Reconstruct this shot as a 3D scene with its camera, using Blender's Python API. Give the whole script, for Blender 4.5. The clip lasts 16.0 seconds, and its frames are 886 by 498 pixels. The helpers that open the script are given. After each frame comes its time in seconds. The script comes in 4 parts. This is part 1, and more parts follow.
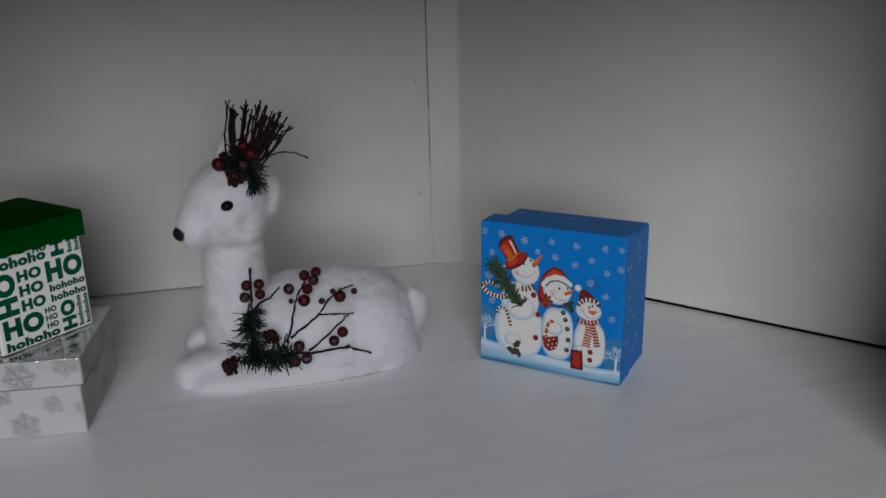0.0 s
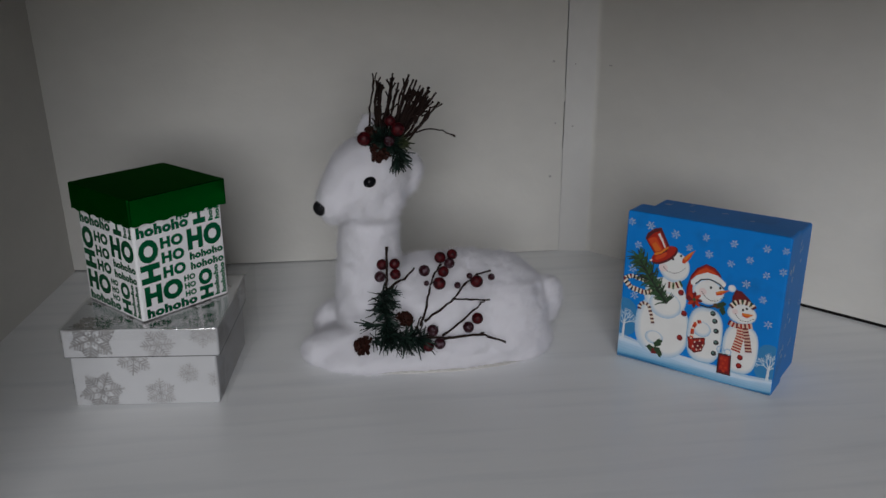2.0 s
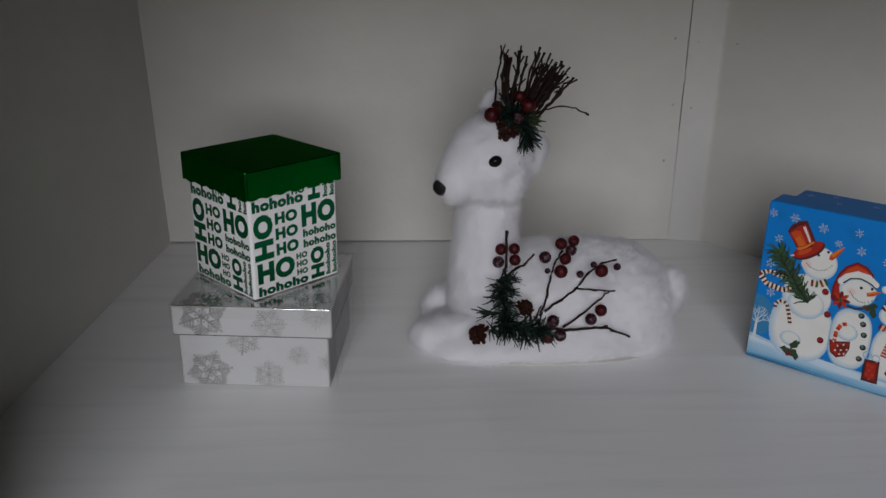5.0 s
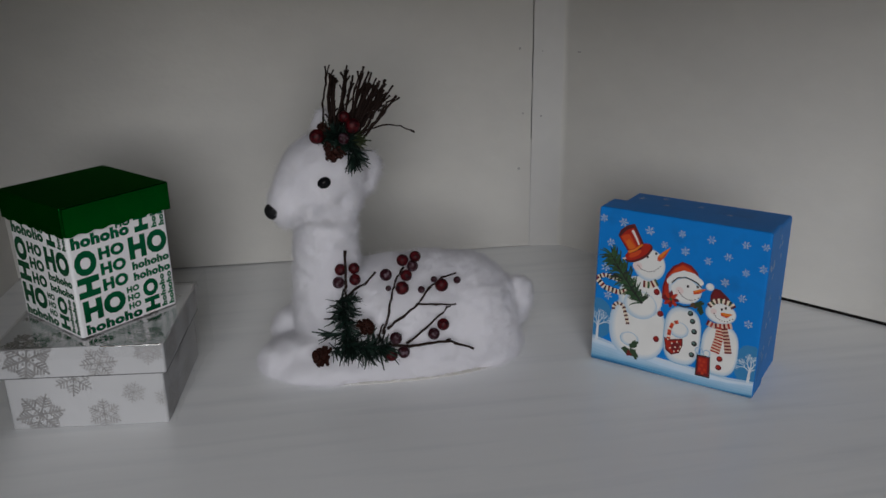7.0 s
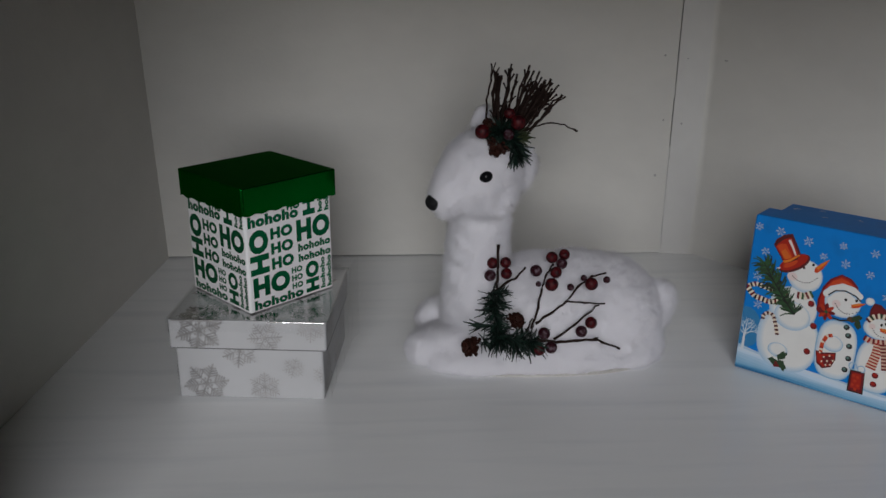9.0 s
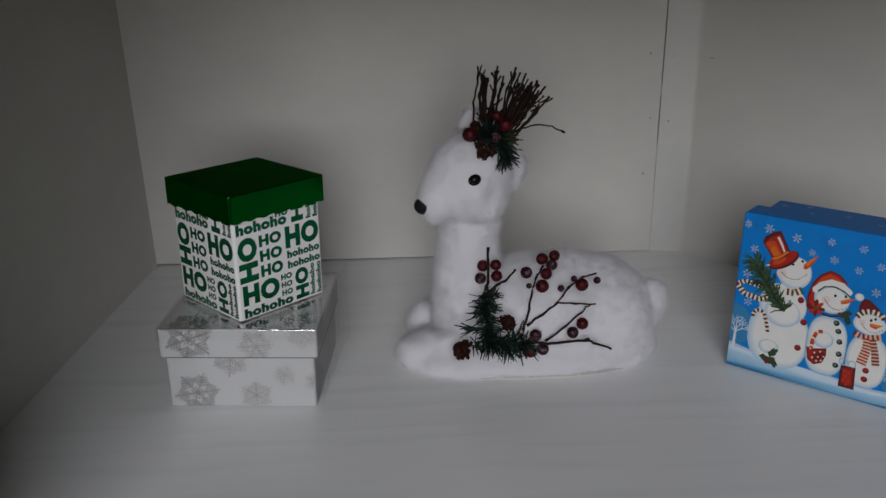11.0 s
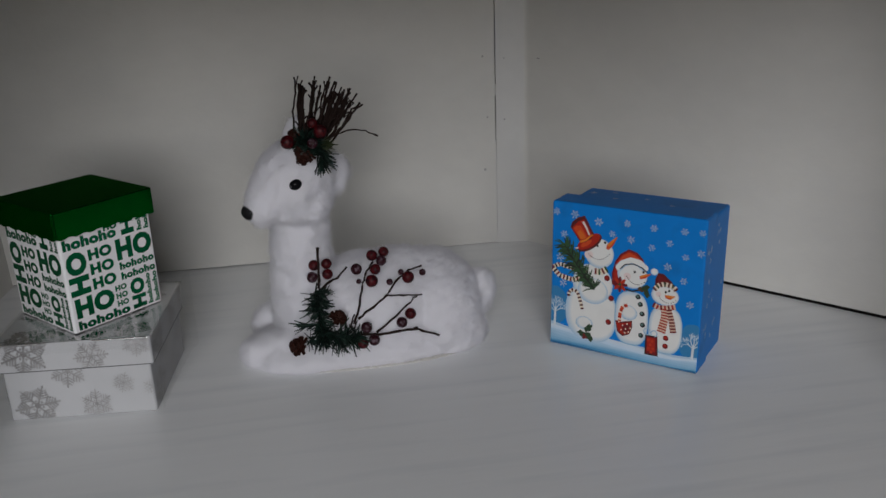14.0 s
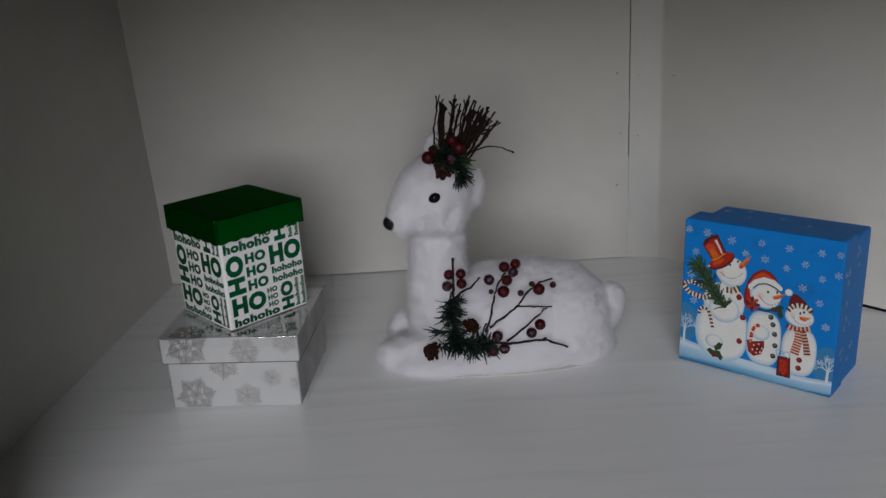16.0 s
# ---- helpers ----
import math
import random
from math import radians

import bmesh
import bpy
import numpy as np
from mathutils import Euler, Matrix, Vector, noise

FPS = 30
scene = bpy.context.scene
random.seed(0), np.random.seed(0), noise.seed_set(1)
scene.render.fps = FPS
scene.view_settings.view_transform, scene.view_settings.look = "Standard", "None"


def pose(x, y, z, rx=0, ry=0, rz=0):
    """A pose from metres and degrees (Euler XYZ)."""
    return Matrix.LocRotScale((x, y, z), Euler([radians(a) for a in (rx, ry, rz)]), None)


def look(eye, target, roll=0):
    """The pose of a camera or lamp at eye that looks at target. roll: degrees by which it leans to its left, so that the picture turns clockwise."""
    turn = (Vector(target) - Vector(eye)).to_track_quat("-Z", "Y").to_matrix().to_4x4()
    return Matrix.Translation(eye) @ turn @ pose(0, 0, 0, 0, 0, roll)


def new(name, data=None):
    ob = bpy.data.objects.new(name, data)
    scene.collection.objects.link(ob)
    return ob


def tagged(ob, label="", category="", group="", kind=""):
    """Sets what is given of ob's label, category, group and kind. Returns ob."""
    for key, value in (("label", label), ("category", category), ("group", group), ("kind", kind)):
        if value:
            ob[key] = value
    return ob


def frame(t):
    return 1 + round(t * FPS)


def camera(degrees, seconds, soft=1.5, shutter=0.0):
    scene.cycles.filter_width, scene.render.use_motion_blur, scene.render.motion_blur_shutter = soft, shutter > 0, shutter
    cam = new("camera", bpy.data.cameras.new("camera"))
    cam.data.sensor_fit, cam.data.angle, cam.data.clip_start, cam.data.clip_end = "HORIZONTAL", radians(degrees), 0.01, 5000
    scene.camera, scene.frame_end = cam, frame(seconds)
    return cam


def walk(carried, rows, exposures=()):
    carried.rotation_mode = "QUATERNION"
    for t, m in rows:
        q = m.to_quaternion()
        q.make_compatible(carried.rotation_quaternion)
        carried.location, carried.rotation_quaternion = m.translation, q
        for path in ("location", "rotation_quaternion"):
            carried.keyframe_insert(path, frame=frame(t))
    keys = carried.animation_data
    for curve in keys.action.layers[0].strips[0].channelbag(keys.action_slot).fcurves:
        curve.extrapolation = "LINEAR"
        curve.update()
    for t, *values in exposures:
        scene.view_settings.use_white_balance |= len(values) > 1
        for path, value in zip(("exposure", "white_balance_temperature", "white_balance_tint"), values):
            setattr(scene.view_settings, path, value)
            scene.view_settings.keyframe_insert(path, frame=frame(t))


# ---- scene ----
import itertools

cam = camera(54.5, 16.0)
PATH = [
    (0, (-0.043, -0.609, 0.387), (0.388, 1.245, -0.227), -1.5),
    (0.5, (-0.006, -0.626, 0.391), (0.448, 1.21, -0.258), -1.8),
    (1, (-0.004, -0.615, 0.391), (0.442, 1.22, -0.266), -1.5),
    (1.5, (-0.048, -0.584, 0.389), (0.271, 1.278, -0.266), -0.2),
    (2, (-0.09, -0.565, 0.382), (0.146, 1.31, -0.274), -0.1),
    (2.5, (-0.128, -0.545, 0.375), (0.002, 1.332, -0.303), -0.1),
    (3, (-0.157, -0.526, 0.373), (-0.094, 1.347, -0.325), 0.7),
    (3.2, (-0.163, -0.521, 0.376), (-0.117, 1.351, -0.324), 0.7),
    (5.3, (-0.135, -0.515, 0.37), (0.011, 1.352, -0.331), 0.7),
    (5.5, (-0.126, -0.515, 0.373), (0.055, 1.35, -0.327), 0.6),
    (6, (-0.098, -0.514, 0.375), (0.144, 1.347, -0.316), 0.1),
    (6.5, (-0.083, -0.513, 0.381), (0.178, 1.344, -0.315), -0.6),
    (7, (-0.072, -0.518, 0.38), (0.219, 1.338, -0.307), -0.8),
    (7.5, (-0.065, -0.521, 0.383), (0.254, 1.331, -0.299), -0.6),
    (8, (-0.07, -0.524, 0.384), (0.255, 1.329, -0.294), -0.4),
    (8.5, (-0.104, -0.534, 0.381), (0.088, 1.346, -0.276), -0.3),
    (9, (-0.139, -0.529, 0.375), (-0.031, 1.352, -0.295), 0.5),
    (9.2, (-0.144, -0.529, 0.373), (-0.026, 1.349, -0.305), -0.4),
    (11.5, (-0.133, -0.525, 0.38), (0.011, 1.354, -0.291), -0.3),
    (12, (-0.117, -0.528, 0.37), (0.091, 1.347, -0.295), -0.6),
    (12.5, (-0.091, -0.531, 0.372), (0.186, 1.328, -0.311), -1.0),
    (13, (-0.075, -0.543, 0.379), (0.251, 1.315, -0.285), -1.5),
    (13.5, (-0.076, -0.551, 0.378), (0.269, 1.307, -0.277), -1.9),
    (14, (-0.057, -0.583, 0.388), (0.254, 1.275, -0.282), -2.1),
    (14.5, (-0.017, -0.631, 0.4), (0.075, 1.249, -0.274), -2.6),
    (15, (-0.022, -0.634, 0.405), (0.044, 1.251, -0.26), -2.8),
    (15.5, (-0.038, -0.635, 0.399), (0.042, 1.252, -0.26), -3.0),
    (16, (-0.067, -0.611, 0.401), (-0.042, 1.285, -0.235), -3.3),
]
# the camera's white balance starts cooler and settles
walk(cam, [(t, look(eye, target, roll)) for t, eye, target, roll in PATH], [(0, 0, 6330, 10), (1, 0, 6350, 10), (2, 0, 6430, 10), (3, 0, 6490, 10), (16, 0, 6490, 10)])

# ---- world, light, exposure ----
world = bpy.data.worlds.new("world")
scene.world = world
world.use_nodes = True
wn = world.node_tree
sky = wn.nodes.new("ShaderNodeTexSky")
sky.sky_type, sky.sun_disc, sky.sun_elevation, sky.sun_rotation = "NISHITA", False, radians(35), radians(200)
wn.links.new(sky.outputs[0], wn.nodes["Background"].inputs[0])
wn.nodes["Background"].inputs[1].default_value = 0.08


def area_lamp(name, m, width, height, power, color):
    data = bpy.data.lights.new(name, "AREA")
    data.shape, data.size, data.size_y, data.energy, data.color = "RECTANGLE", width, height, power, color
    ob = new(name, data)
    ob.matrix_world = m
    return ob


# daylight through the room's window, in its opening
WINDOW, WIDE, HIGH = (-0.32, -2.40, 1.00), 1.30, 1.56
area_lamp("window_daylight", look(WINDOW, (WINDOW[0], 0.2, 0.5)), WIDE, HIGH, 46.5, (0.955, 0.96, 0.985))


# ---- materials ----
def material(name, base, rough=0.6, metal=0.0, vary=0.12, scale=40.0, bump=0.0, bump_scale=300.0, coat=0.0, stretch=(1, 1, 1), stain=0.0, stain_scale=6.0, sheen=0.0, spec=0.5, stain_color=None, spin=0.0, cut_at=(0.5, 0.75)):
    """A principled surface whose colour varies at two scales, with fine relief."""
    m = bpy.data.materials.new(name)
    m.use_nodes = True
    nt = m.node_tree
    bsdf = nt.nodes["Principled BSDF"]
    bsdf.inputs["Roughness"].default_value = rough
    bsdf.inputs["Metallic"].default_value = metal
    bsdf.inputs["Coat Weight"].default_value = coat
    bsdf.inputs["Sheen Weight"].default_value = sheen
    bsdf.inputs["Specular IOR Level"].default_value = spec
    co = nt.nodes.new("ShaderNodeTexCoord")
    mp = nt.nodes.new("ShaderNodeMapping")
    mp.inputs["Scale"].default_value = stretch
    mp.inputs["Rotation"].default_value = (0, 0, radians(spin))
    nt.links.new(co.outputs["Object"], mp.inputs[0])
    fine = nt.nodes.new("ShaderNodeTexNoise")
    fine.inputs["Scale"].default_value, fine.inputs["Detail"].default_value = scale, 5
    nt.links.new(mp.outputs[0], fine.inputs[0])
    ramp = nt.nodes.new("ShaderNodeMix")
    ramp.data_type = "RGBA"
    dark = tuple(c * (1 - vary) for c in base)
    light = tuple(min(1, c * (1 + vary)) for c in base)
    ramp.inputs[6].default_value, ramp.inputs[7].default_value = (*dark, 1), (*light, 1)
    nt.links.new(fine.outputs["Fac"], ramp.inputs[0])
    out = ramp.outputs[2]
    if stain:
        wide = nt.nodes.new("ShaderNodeTexNoise")
        wide.inputs["Scale"].default_value, wide.inputs["Detail"].default_value = stain_scale, 6
        nt.links.new(mp.outputs[0], wide.inputs[0])
        cut = nt.nodes.new("ShaderNodeMapRange")
        cut.inputs[1].default_value, cut.inputs[2].default_value, cut.inputs[4].default_value = *cut_at, stain
        nt.links.new(wide.outputs["Fac"], cut.inputs[0])
        mix = nt.nodes.new("ShaderNodeMix")
        mix.data_type = "RGBA"
        mix.inputs[7].default_value = (*(stain_color or tuple(c * 0.6 for c in base)), 1)
        nt.links.new(cut.outputs[0], mix.inputs[0])
        nt.links.new(out, mix.inputs[6])
        out = mix.outputs[2]
    nt.links.new(out, bsdf.inputs["Base Color"])
    if bump:
        rel = nt.nodes.new("ShaderNodeTexNoise")
        rel.inputs["Scale"].default_value, rel.inputs["Detail"].default_value = bump_scale, 4
        nt.links.new(mp.outputs[0], rel.inputs[0])
        b = nt.nodes.new("ShaderNodeBump")
        b.inputs["Strength"].default_value, b.inputs["Distance"].default_value = bump, 0.001
        nt.links.new(rel.outputs["Fac"], b.inputs["Height"])
        nt.links.new(b.outputs[0], bsdf.inputs["Normal"])
    return m


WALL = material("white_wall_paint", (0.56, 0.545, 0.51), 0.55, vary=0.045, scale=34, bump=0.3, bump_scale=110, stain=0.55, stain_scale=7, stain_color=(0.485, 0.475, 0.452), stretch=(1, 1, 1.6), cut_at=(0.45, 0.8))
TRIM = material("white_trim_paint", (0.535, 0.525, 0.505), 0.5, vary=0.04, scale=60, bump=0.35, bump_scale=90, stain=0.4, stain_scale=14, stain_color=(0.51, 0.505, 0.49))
SHELF = material("white_shelf_paint", (0.775, 0.78, 0.78), 0.29, vary=0.045, scale=4.6, bump=0.08, bump_scale=18, stretch=(1.0, 11, 9), stain=0.6, stain_scale=4.3, stain_color=(0.60, 0.62, 0.635), spin=-6, cut_at=(0.50, 0.80))
TIMBER = material("orange_timber", (0.34, 0.18, 0.05), 0.6, vary=0.3, scale=20, bump=0.2, stretch=(1, 12, 12), spec=0.15)
DARKWOOD = material("raw_dark_board", (0.06, 0.05, 0.045), 0.9, vary=0.2, bump=0.3)
# near-black colour that holds the shade inside the gap under the slanting board
GAPSHADE = material("gap_shade_black", (0.008, 0.007, 0.007), 0.95, vary=0.2, bump=0.2, spec=0.1)
ROOM = material("room_wall_paint", (0.07, 0.068, 0.066), 0.8, vary=0.04, bump=0.1)
ROOMFLOOR = material("room_floor_wood", (0.10, 0.065, 0.045), 0.5, vary=0.2, stretch=(1, 8, 1), bump=0.1)
NAIL = material("filled_nail_hole", (0.34, 0.33, 0.32), 0.6, vary=0.2)
FUR = material("white_plush", (0.90, 0.885, 0.925), 0.95, vary=0.03, scale=60, sheen=0.4, spec=0.05)
fur_nt = FUR.node_tree
fur_back = fur_nt.nodes.new("ShaderNodeBsdfTranslucent")
fur_back.inputs[0].default_value = (0.92, 0.92, 0.94, 1)
fur_mix = fur_nt.nodes.new("ShaderNodeMixShader")
fur_mix.inputs[0].default_value = 0.5
fur_nt.links.new(fur_nt.nodes["Principled BSDF"].outputs[0], fur_mix.inputs[1])
fur_nt.links.new(fur_back.outputs[0], fur_mix.inputs[2])
fur_nt.links.new(fur_mix.outputs[0], fur_nt.nodes["Material Output"].inputs[0])
BLACK = material("black_gloss", (0.006, 0.006, 0.007), 0.1, vary=0.2, spec=0.08)
NOSE = material("black_nose_cloth", (0.008, 0.008, 0.009), 0.55, vary=0.4, scale=400, bump=0.6, bump_scale=700, spec=0.1)
FELT = material("grey_felt_edge", (0.44, 0.42, 0.39), 0.95, vary=0.15, scale=300)
TWIG = material("dark_twig_bark", (0.019, 0.011, 0.009), 0.85, spec=0.12, vary=0.6, scale=300, bump=0.5, bump_scale=900)
BERRY = material("frosted_red_berry", (0.058, 0.003, 0.005), 0.46, spec=0.16, vary=0.75, scale=200, bump=0.7, bump_scale=380, stain=0.85, stain_scale=330, stain_color=(0.009, 0.002, 0.004), cut_at=(0.45, 0.56))
BERRYDARK = material("dark_frosted_berry", (0.022, 0.003, 0.006), 0.46, spec=0.16, vary=0.6, scale=150, bump=0.7, bump_scale=380, stain=0.5, stain_scale=330, stain_color=(0.15, 0.115, 0.14), cut_at=(0.48, 0.62))
NEEDLE = material("pine_needle", (0.0045, 0.013, 0.009), 0.5, spec=0.35, vary=0.7, scale=160)
nn = NEEDLE.node_tree
geo, lift, tint = nn.nodes.new("ShaderNodeNewGeometry"), nn.nodes.new("ShaderNodeMapRange"), nn.nodes.new("ShaderNodeVectorMath")
lift.inputs[3].default_value, lift.inputs[4].default_value, tint.operation = 0.25, 1.8, "SCALE"
nn.links.new(geo.outputs["Random Per Island"], lift.inputs[0])
nn.links.new(lift.outputs[0], tint.inputs["Scale"])
nn.links.new(nn.nodes["Principled BSDF"].inputs["Base Color"].links[0].from_socket, tint.inputs[0])
nn.links.new(tint.outputs[0], nn.nodes["Principled BSDF"].inputs["Base Color"])
NEEDLE2 = material("yellow_green_needle", (0.022, 0.03, 0.010), 0.5, vary=0.4, scale=120)
CONE = material("pine_cone_scale", (0.024, 0.0075, 0.005), 0.65, spec=0.12, vary=0.85, scale=260, bump=0.3, bump_scale=600)
GREENFOIL = material("green_foil_paper", (0.001, 0.135, 0.014), 0.24, 0.95, vary=0.1, scale=60, bump=0.12, bump_scale=150, spec=0.1)
GREENFOIL.node_tree.nodes["Principled BSDF"].inputs["Specular Tint"].default_value = (0.07, 0.30, 0.10, 1)
GREENINK = material("green_foil_letter", (0.004, 0.16, 0.06), 0.32, 0.8, vary=0.3, scale=14, spec=0.2)
WHITECARD = material("white_card", (0.68, 0.68, 0.68), 0.45, vary=0.02, bump=0.08)
SILVERCARD = material("pearl_white_card", (0.43, 0.43, 0.437), 0.42, vary=0.03, bump=0.1, bump_scale=100, spec=0.35)
SILVER = material("silver_foil", (0.385, 0.375, 0.37), 0.34, 0.7, vary=0.4, scale=160)
MIRROR = material("mirror_silver_foil", (0.42, 0.41, 0.405), 0.14, 1.0, vary=0.2, scale=150, bump=0.1, bump_scale=150)
FOIL = material("bright_foil_edge", (0.85, 0.85, 0.85), 0.22, 1.0, vary=0.1, scale=200, bump=0.2, bump_scale=200)
BLUE = material("blue_printed_card", (0.005, 0.160, 0.50), 0.45, vary=0.10, scale=25, bump=0.12, bump_scale=200, spec=0.12, stain=0.55, stain_scale=26, stain_color=(0.012, 0.07, 0.17), cut_at=(0.56, 0.80))
INKS = {
    "white": (0.61, 0.605, 0.585), "shade": (0.33, 0.45, 0.57), "snow": (0.43, 0.54, 0.65), "ice": (0.11, 0.29, 0.45), "teal": (0.032, 0.17, 0.35),
    "red": (0.30, 0.018, 0.010), "bright": (0.46, 0.055, 0.015), "orange": (0.56, 0.16, 0.02), "dark": (0.02, 0.018, 0.018), "green": (0.03, 0.075, 0.03),
    "maroon": (0.13, 0.012, 0.014), "pink": (0.62, 0.50, 0.48), "silver": (0.27, 0.39, 0.52), "cream": (0.62, 0.54, 0.42),
}
GLITTER = material("silver_glitter_ink", (0.42, 0.44, 0.44), 0.4, vary=0.3, scale=900, spec=0.5)
# dark grey for the shadow line below the silver lid
RIMSHADE = material("grey_rim_shade", (0.13, 0.13, 0.13), 0.7, vary=0.25, scale=160)
INK = {k: material(k + "_ink", c, 0.42, vary=0.08, scale=60, spec=0.2) for k, c in INKS.items()}


def film_material():
    m = bpy.data.materials.new("clear_plastic_film")
    m.use_nodes = True
    nt = m.node_tree
    gloss = nt.nodes.new("ShaderNodeBsdfGlossy")
    gloss.inputs["Roughness"].default_value = 0.2
    clear = nt.nodes.new("ShaderNodeBsdfTransparent")
    clear.inputs[0].default_value = (0.96, 0.96, 0.96, 1)
    fres = nt.nodes.new("ShaderNodeFresnel")
    fres.inputs[0].default_value = 1.4
    mix = nt.nodes.new("ShaderNodeMixShader")
    part_of = nt.nodes.new("ShaderNodeMath")
    part_of.operation = "MULTIPLY"
    part_of.inputs[1].default_value = 0.4
    nt.links.new(fres.outputs[0], part_of.inputs[0])
    nt.links.new(part_of.outputs[0], mix.inputs[0])
    nt.links.new(clear.outputs[0], mix.inputs[1])
    nt.links.new(gloss.outputs[0], mix.inputs[2])
    nt.links.new(mix.outputs[0], nt.nodes["Material Output"].inputs[0])
    return m


FILM = film_material()


# ---- builders ----
def mesh_of(bm, name, mats, smooth=False):
    me = bpy.data.meshes.new(name)
    bm.normal_update()
    bm.to_mesh(me)
    bm.free()
    for m in mats if isinstance(mats, (list, tuple)) else [mats]:
        me.materials.append(m)
    if smooth:
        me.polygons.foreach_set("use_smooth", [True] * len(me.polygons))
    return me


def part(name, bm, mats, parent, label="", m=None, smooth=False):
    """Links a bmesh, or mesh data, as one part of a thing."""
    me = mesh_of(bm, name, mats, smooth) if isinstance(bm, bmesh.types.BMesh) else bm
    ob = new(name, me)
    ob.parent = parent
    if m is not None:
        ob.matrix_basis = m
    return tagged(ob, label)


def thing(name, m, label, category, group=""):
    ob = new(name)
    ob.empty_display_size = 0.02
    ob.matrix_world = m
    return tagged(ob, label, category, group)


def structure(name, bm, mats, label, smooth=False):
    return tagged(new(name, mesh_of(bm, name, mats, smooth)), label, kind="structure")


def box(bm, lo, hi, bevel=0.0, mat=0):
    made = bmesh.ops.create_cube(bm, size=1)["verts"]
    for v in made:
        v.co = [lo[i] + (v.co[i] + 0.5) * (hi[i] - lo[i]) for i in range(3)]
    if bevel:
        edges = {e for v in made for e in v.link_edges}
        made = bmesh.ops.bevel(bm, geom=list(edges), offset=bevel, segments=2, affect="EDGES", profile=0.5)["verts"]
    for f in {f for v in made for f in v.link_faces}:
        f.material_index = mat
    return made


def box_bm(lo, hi, bevel=0.0):
    bm = bmesh.new()
    box(bm, lo, hi, bevel)
    return bm


def panel(ends, z0, z1, thick, out, tilt0=0.0):
    """An upright board from ends[0] to ends[1]; its face lies on that line and its thickness goes towards out. tilt0 lifts the first end's foot."""
    (ax, ay), (bx, by) = ends
    ox, oy = out[0] * thick, out[1] * thick
    bm = bmesh.new()
    low = [bm.verts.new(p) for p in ((ax, ay, z0 + tilt0), (bx, by, z0), (bx + ox, by + oy, z0), (ax + ox, ay + oy, z0 + tilt0))]
    high = [bm.verts.new((v.co.x, v.co.y, z1)) for v in low]
    bm.faces.new(low[::-1])
    bm.faces.new(high)
    for i in range(4):
        j = (i + 1) % 4
        bm.faces.new((low[i], low[j], high[j], high[i]))
    bmesh.ops.recalc_face_normals(bm, faces=bm.faces)
    return bm


# ---- the cabinet: shelf, walls, frame ----
TOP = 0.46
LC = (-0.424, 0.5)
LF = (-0.487, -0.165)
SEAM = 0.2
RC = (0.240, 0.4945)
RF = (0.800, -0.165)
structure("floor", box_bm((-0.53, -0.165, -0.03), (0.83, 0.54, 0.0)), SHELF, "white-painted cabinet shelf with streaky brush marks")
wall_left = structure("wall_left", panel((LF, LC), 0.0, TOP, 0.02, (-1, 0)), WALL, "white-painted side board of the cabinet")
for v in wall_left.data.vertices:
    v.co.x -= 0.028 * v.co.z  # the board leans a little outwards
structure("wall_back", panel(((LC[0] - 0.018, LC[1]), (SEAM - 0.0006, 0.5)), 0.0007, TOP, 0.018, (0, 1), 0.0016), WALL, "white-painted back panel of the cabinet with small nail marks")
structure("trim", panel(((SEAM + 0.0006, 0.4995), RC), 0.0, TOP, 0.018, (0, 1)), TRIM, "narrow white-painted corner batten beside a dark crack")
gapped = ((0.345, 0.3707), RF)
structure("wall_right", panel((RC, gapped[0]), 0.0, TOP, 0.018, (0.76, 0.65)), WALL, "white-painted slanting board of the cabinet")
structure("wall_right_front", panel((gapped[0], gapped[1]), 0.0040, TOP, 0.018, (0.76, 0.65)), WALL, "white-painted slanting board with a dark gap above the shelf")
# strip just behind the board's face, coloured as the gap's shade
gx, gy = 0.76 * 0.0014, 0.65 * 0.0014
structure("gap_shade_strip", panel(((gapped[0][0] + gx, gapped[0][1] + gy), (gapped[1][0] + gx, gapped[1][1] + gy)), 0.0, 0.0038, 0.012, (0.76, 0.65)), GAPSHADE, "black strip painted as the shade in the gap under the slanting board")
structure("wall_right_backing", panel(((0.258, 0.512), (0.83, -0.16)), 0.0, TOP, 0.01, (0.76, 0.65)), DARKWOOD, "dark raw board behind the cabinet")
structure("wall_back_backing", panel(((-0.45, 0.522), (0.27, 0.522)), 0.0, TOP, 0.01, (0, 1)), DARKWOOD, "dark raw board behind the back panel")
# unseen lid over the cabinet, dark to block top light and bounce
structure("ceiling", box_bm((-0.52, -0.165, TOP), (0.85, 0.55, TOP + 0.02)), DARKWOOD, "unseen dark board added to close the cabinet's top and limit bounced light")
structure("frame_post", box_bm((0.441, -0.195, -0.05), (0.50, -0.150, TOP), 0.002), TIMBER, "orange-brown timber post of the cabinet's opening; the left one is unseen, added for shade")
# left post: out of view, added to keep window light off the left end
structure("shade_post_left", box_bm((-0.43, -0.195, -0.0005), (-0.376, -0.150, TOP), 0.002), TIMBER, "orange-brown timber post of the cabinet's opening; the left one is unseen, added for shade")
# head rail: never in view, added to cut the light on the walls' upper part
structure("shade_rail_top", box_bm((-0.3755, -0.193, 0.402), (0.4405, -0.152, TOP - 0.0005), 0.002), TIMBER, "unseen timber rail added over the opening to shade the upper walls")
structure("frame_rail", box_bm((-0.55, -0.195, -0.06), (0.4405, -0.1645, 0.0006), 0.002), TIMBER, "orange-brown timber edge along the shelf")
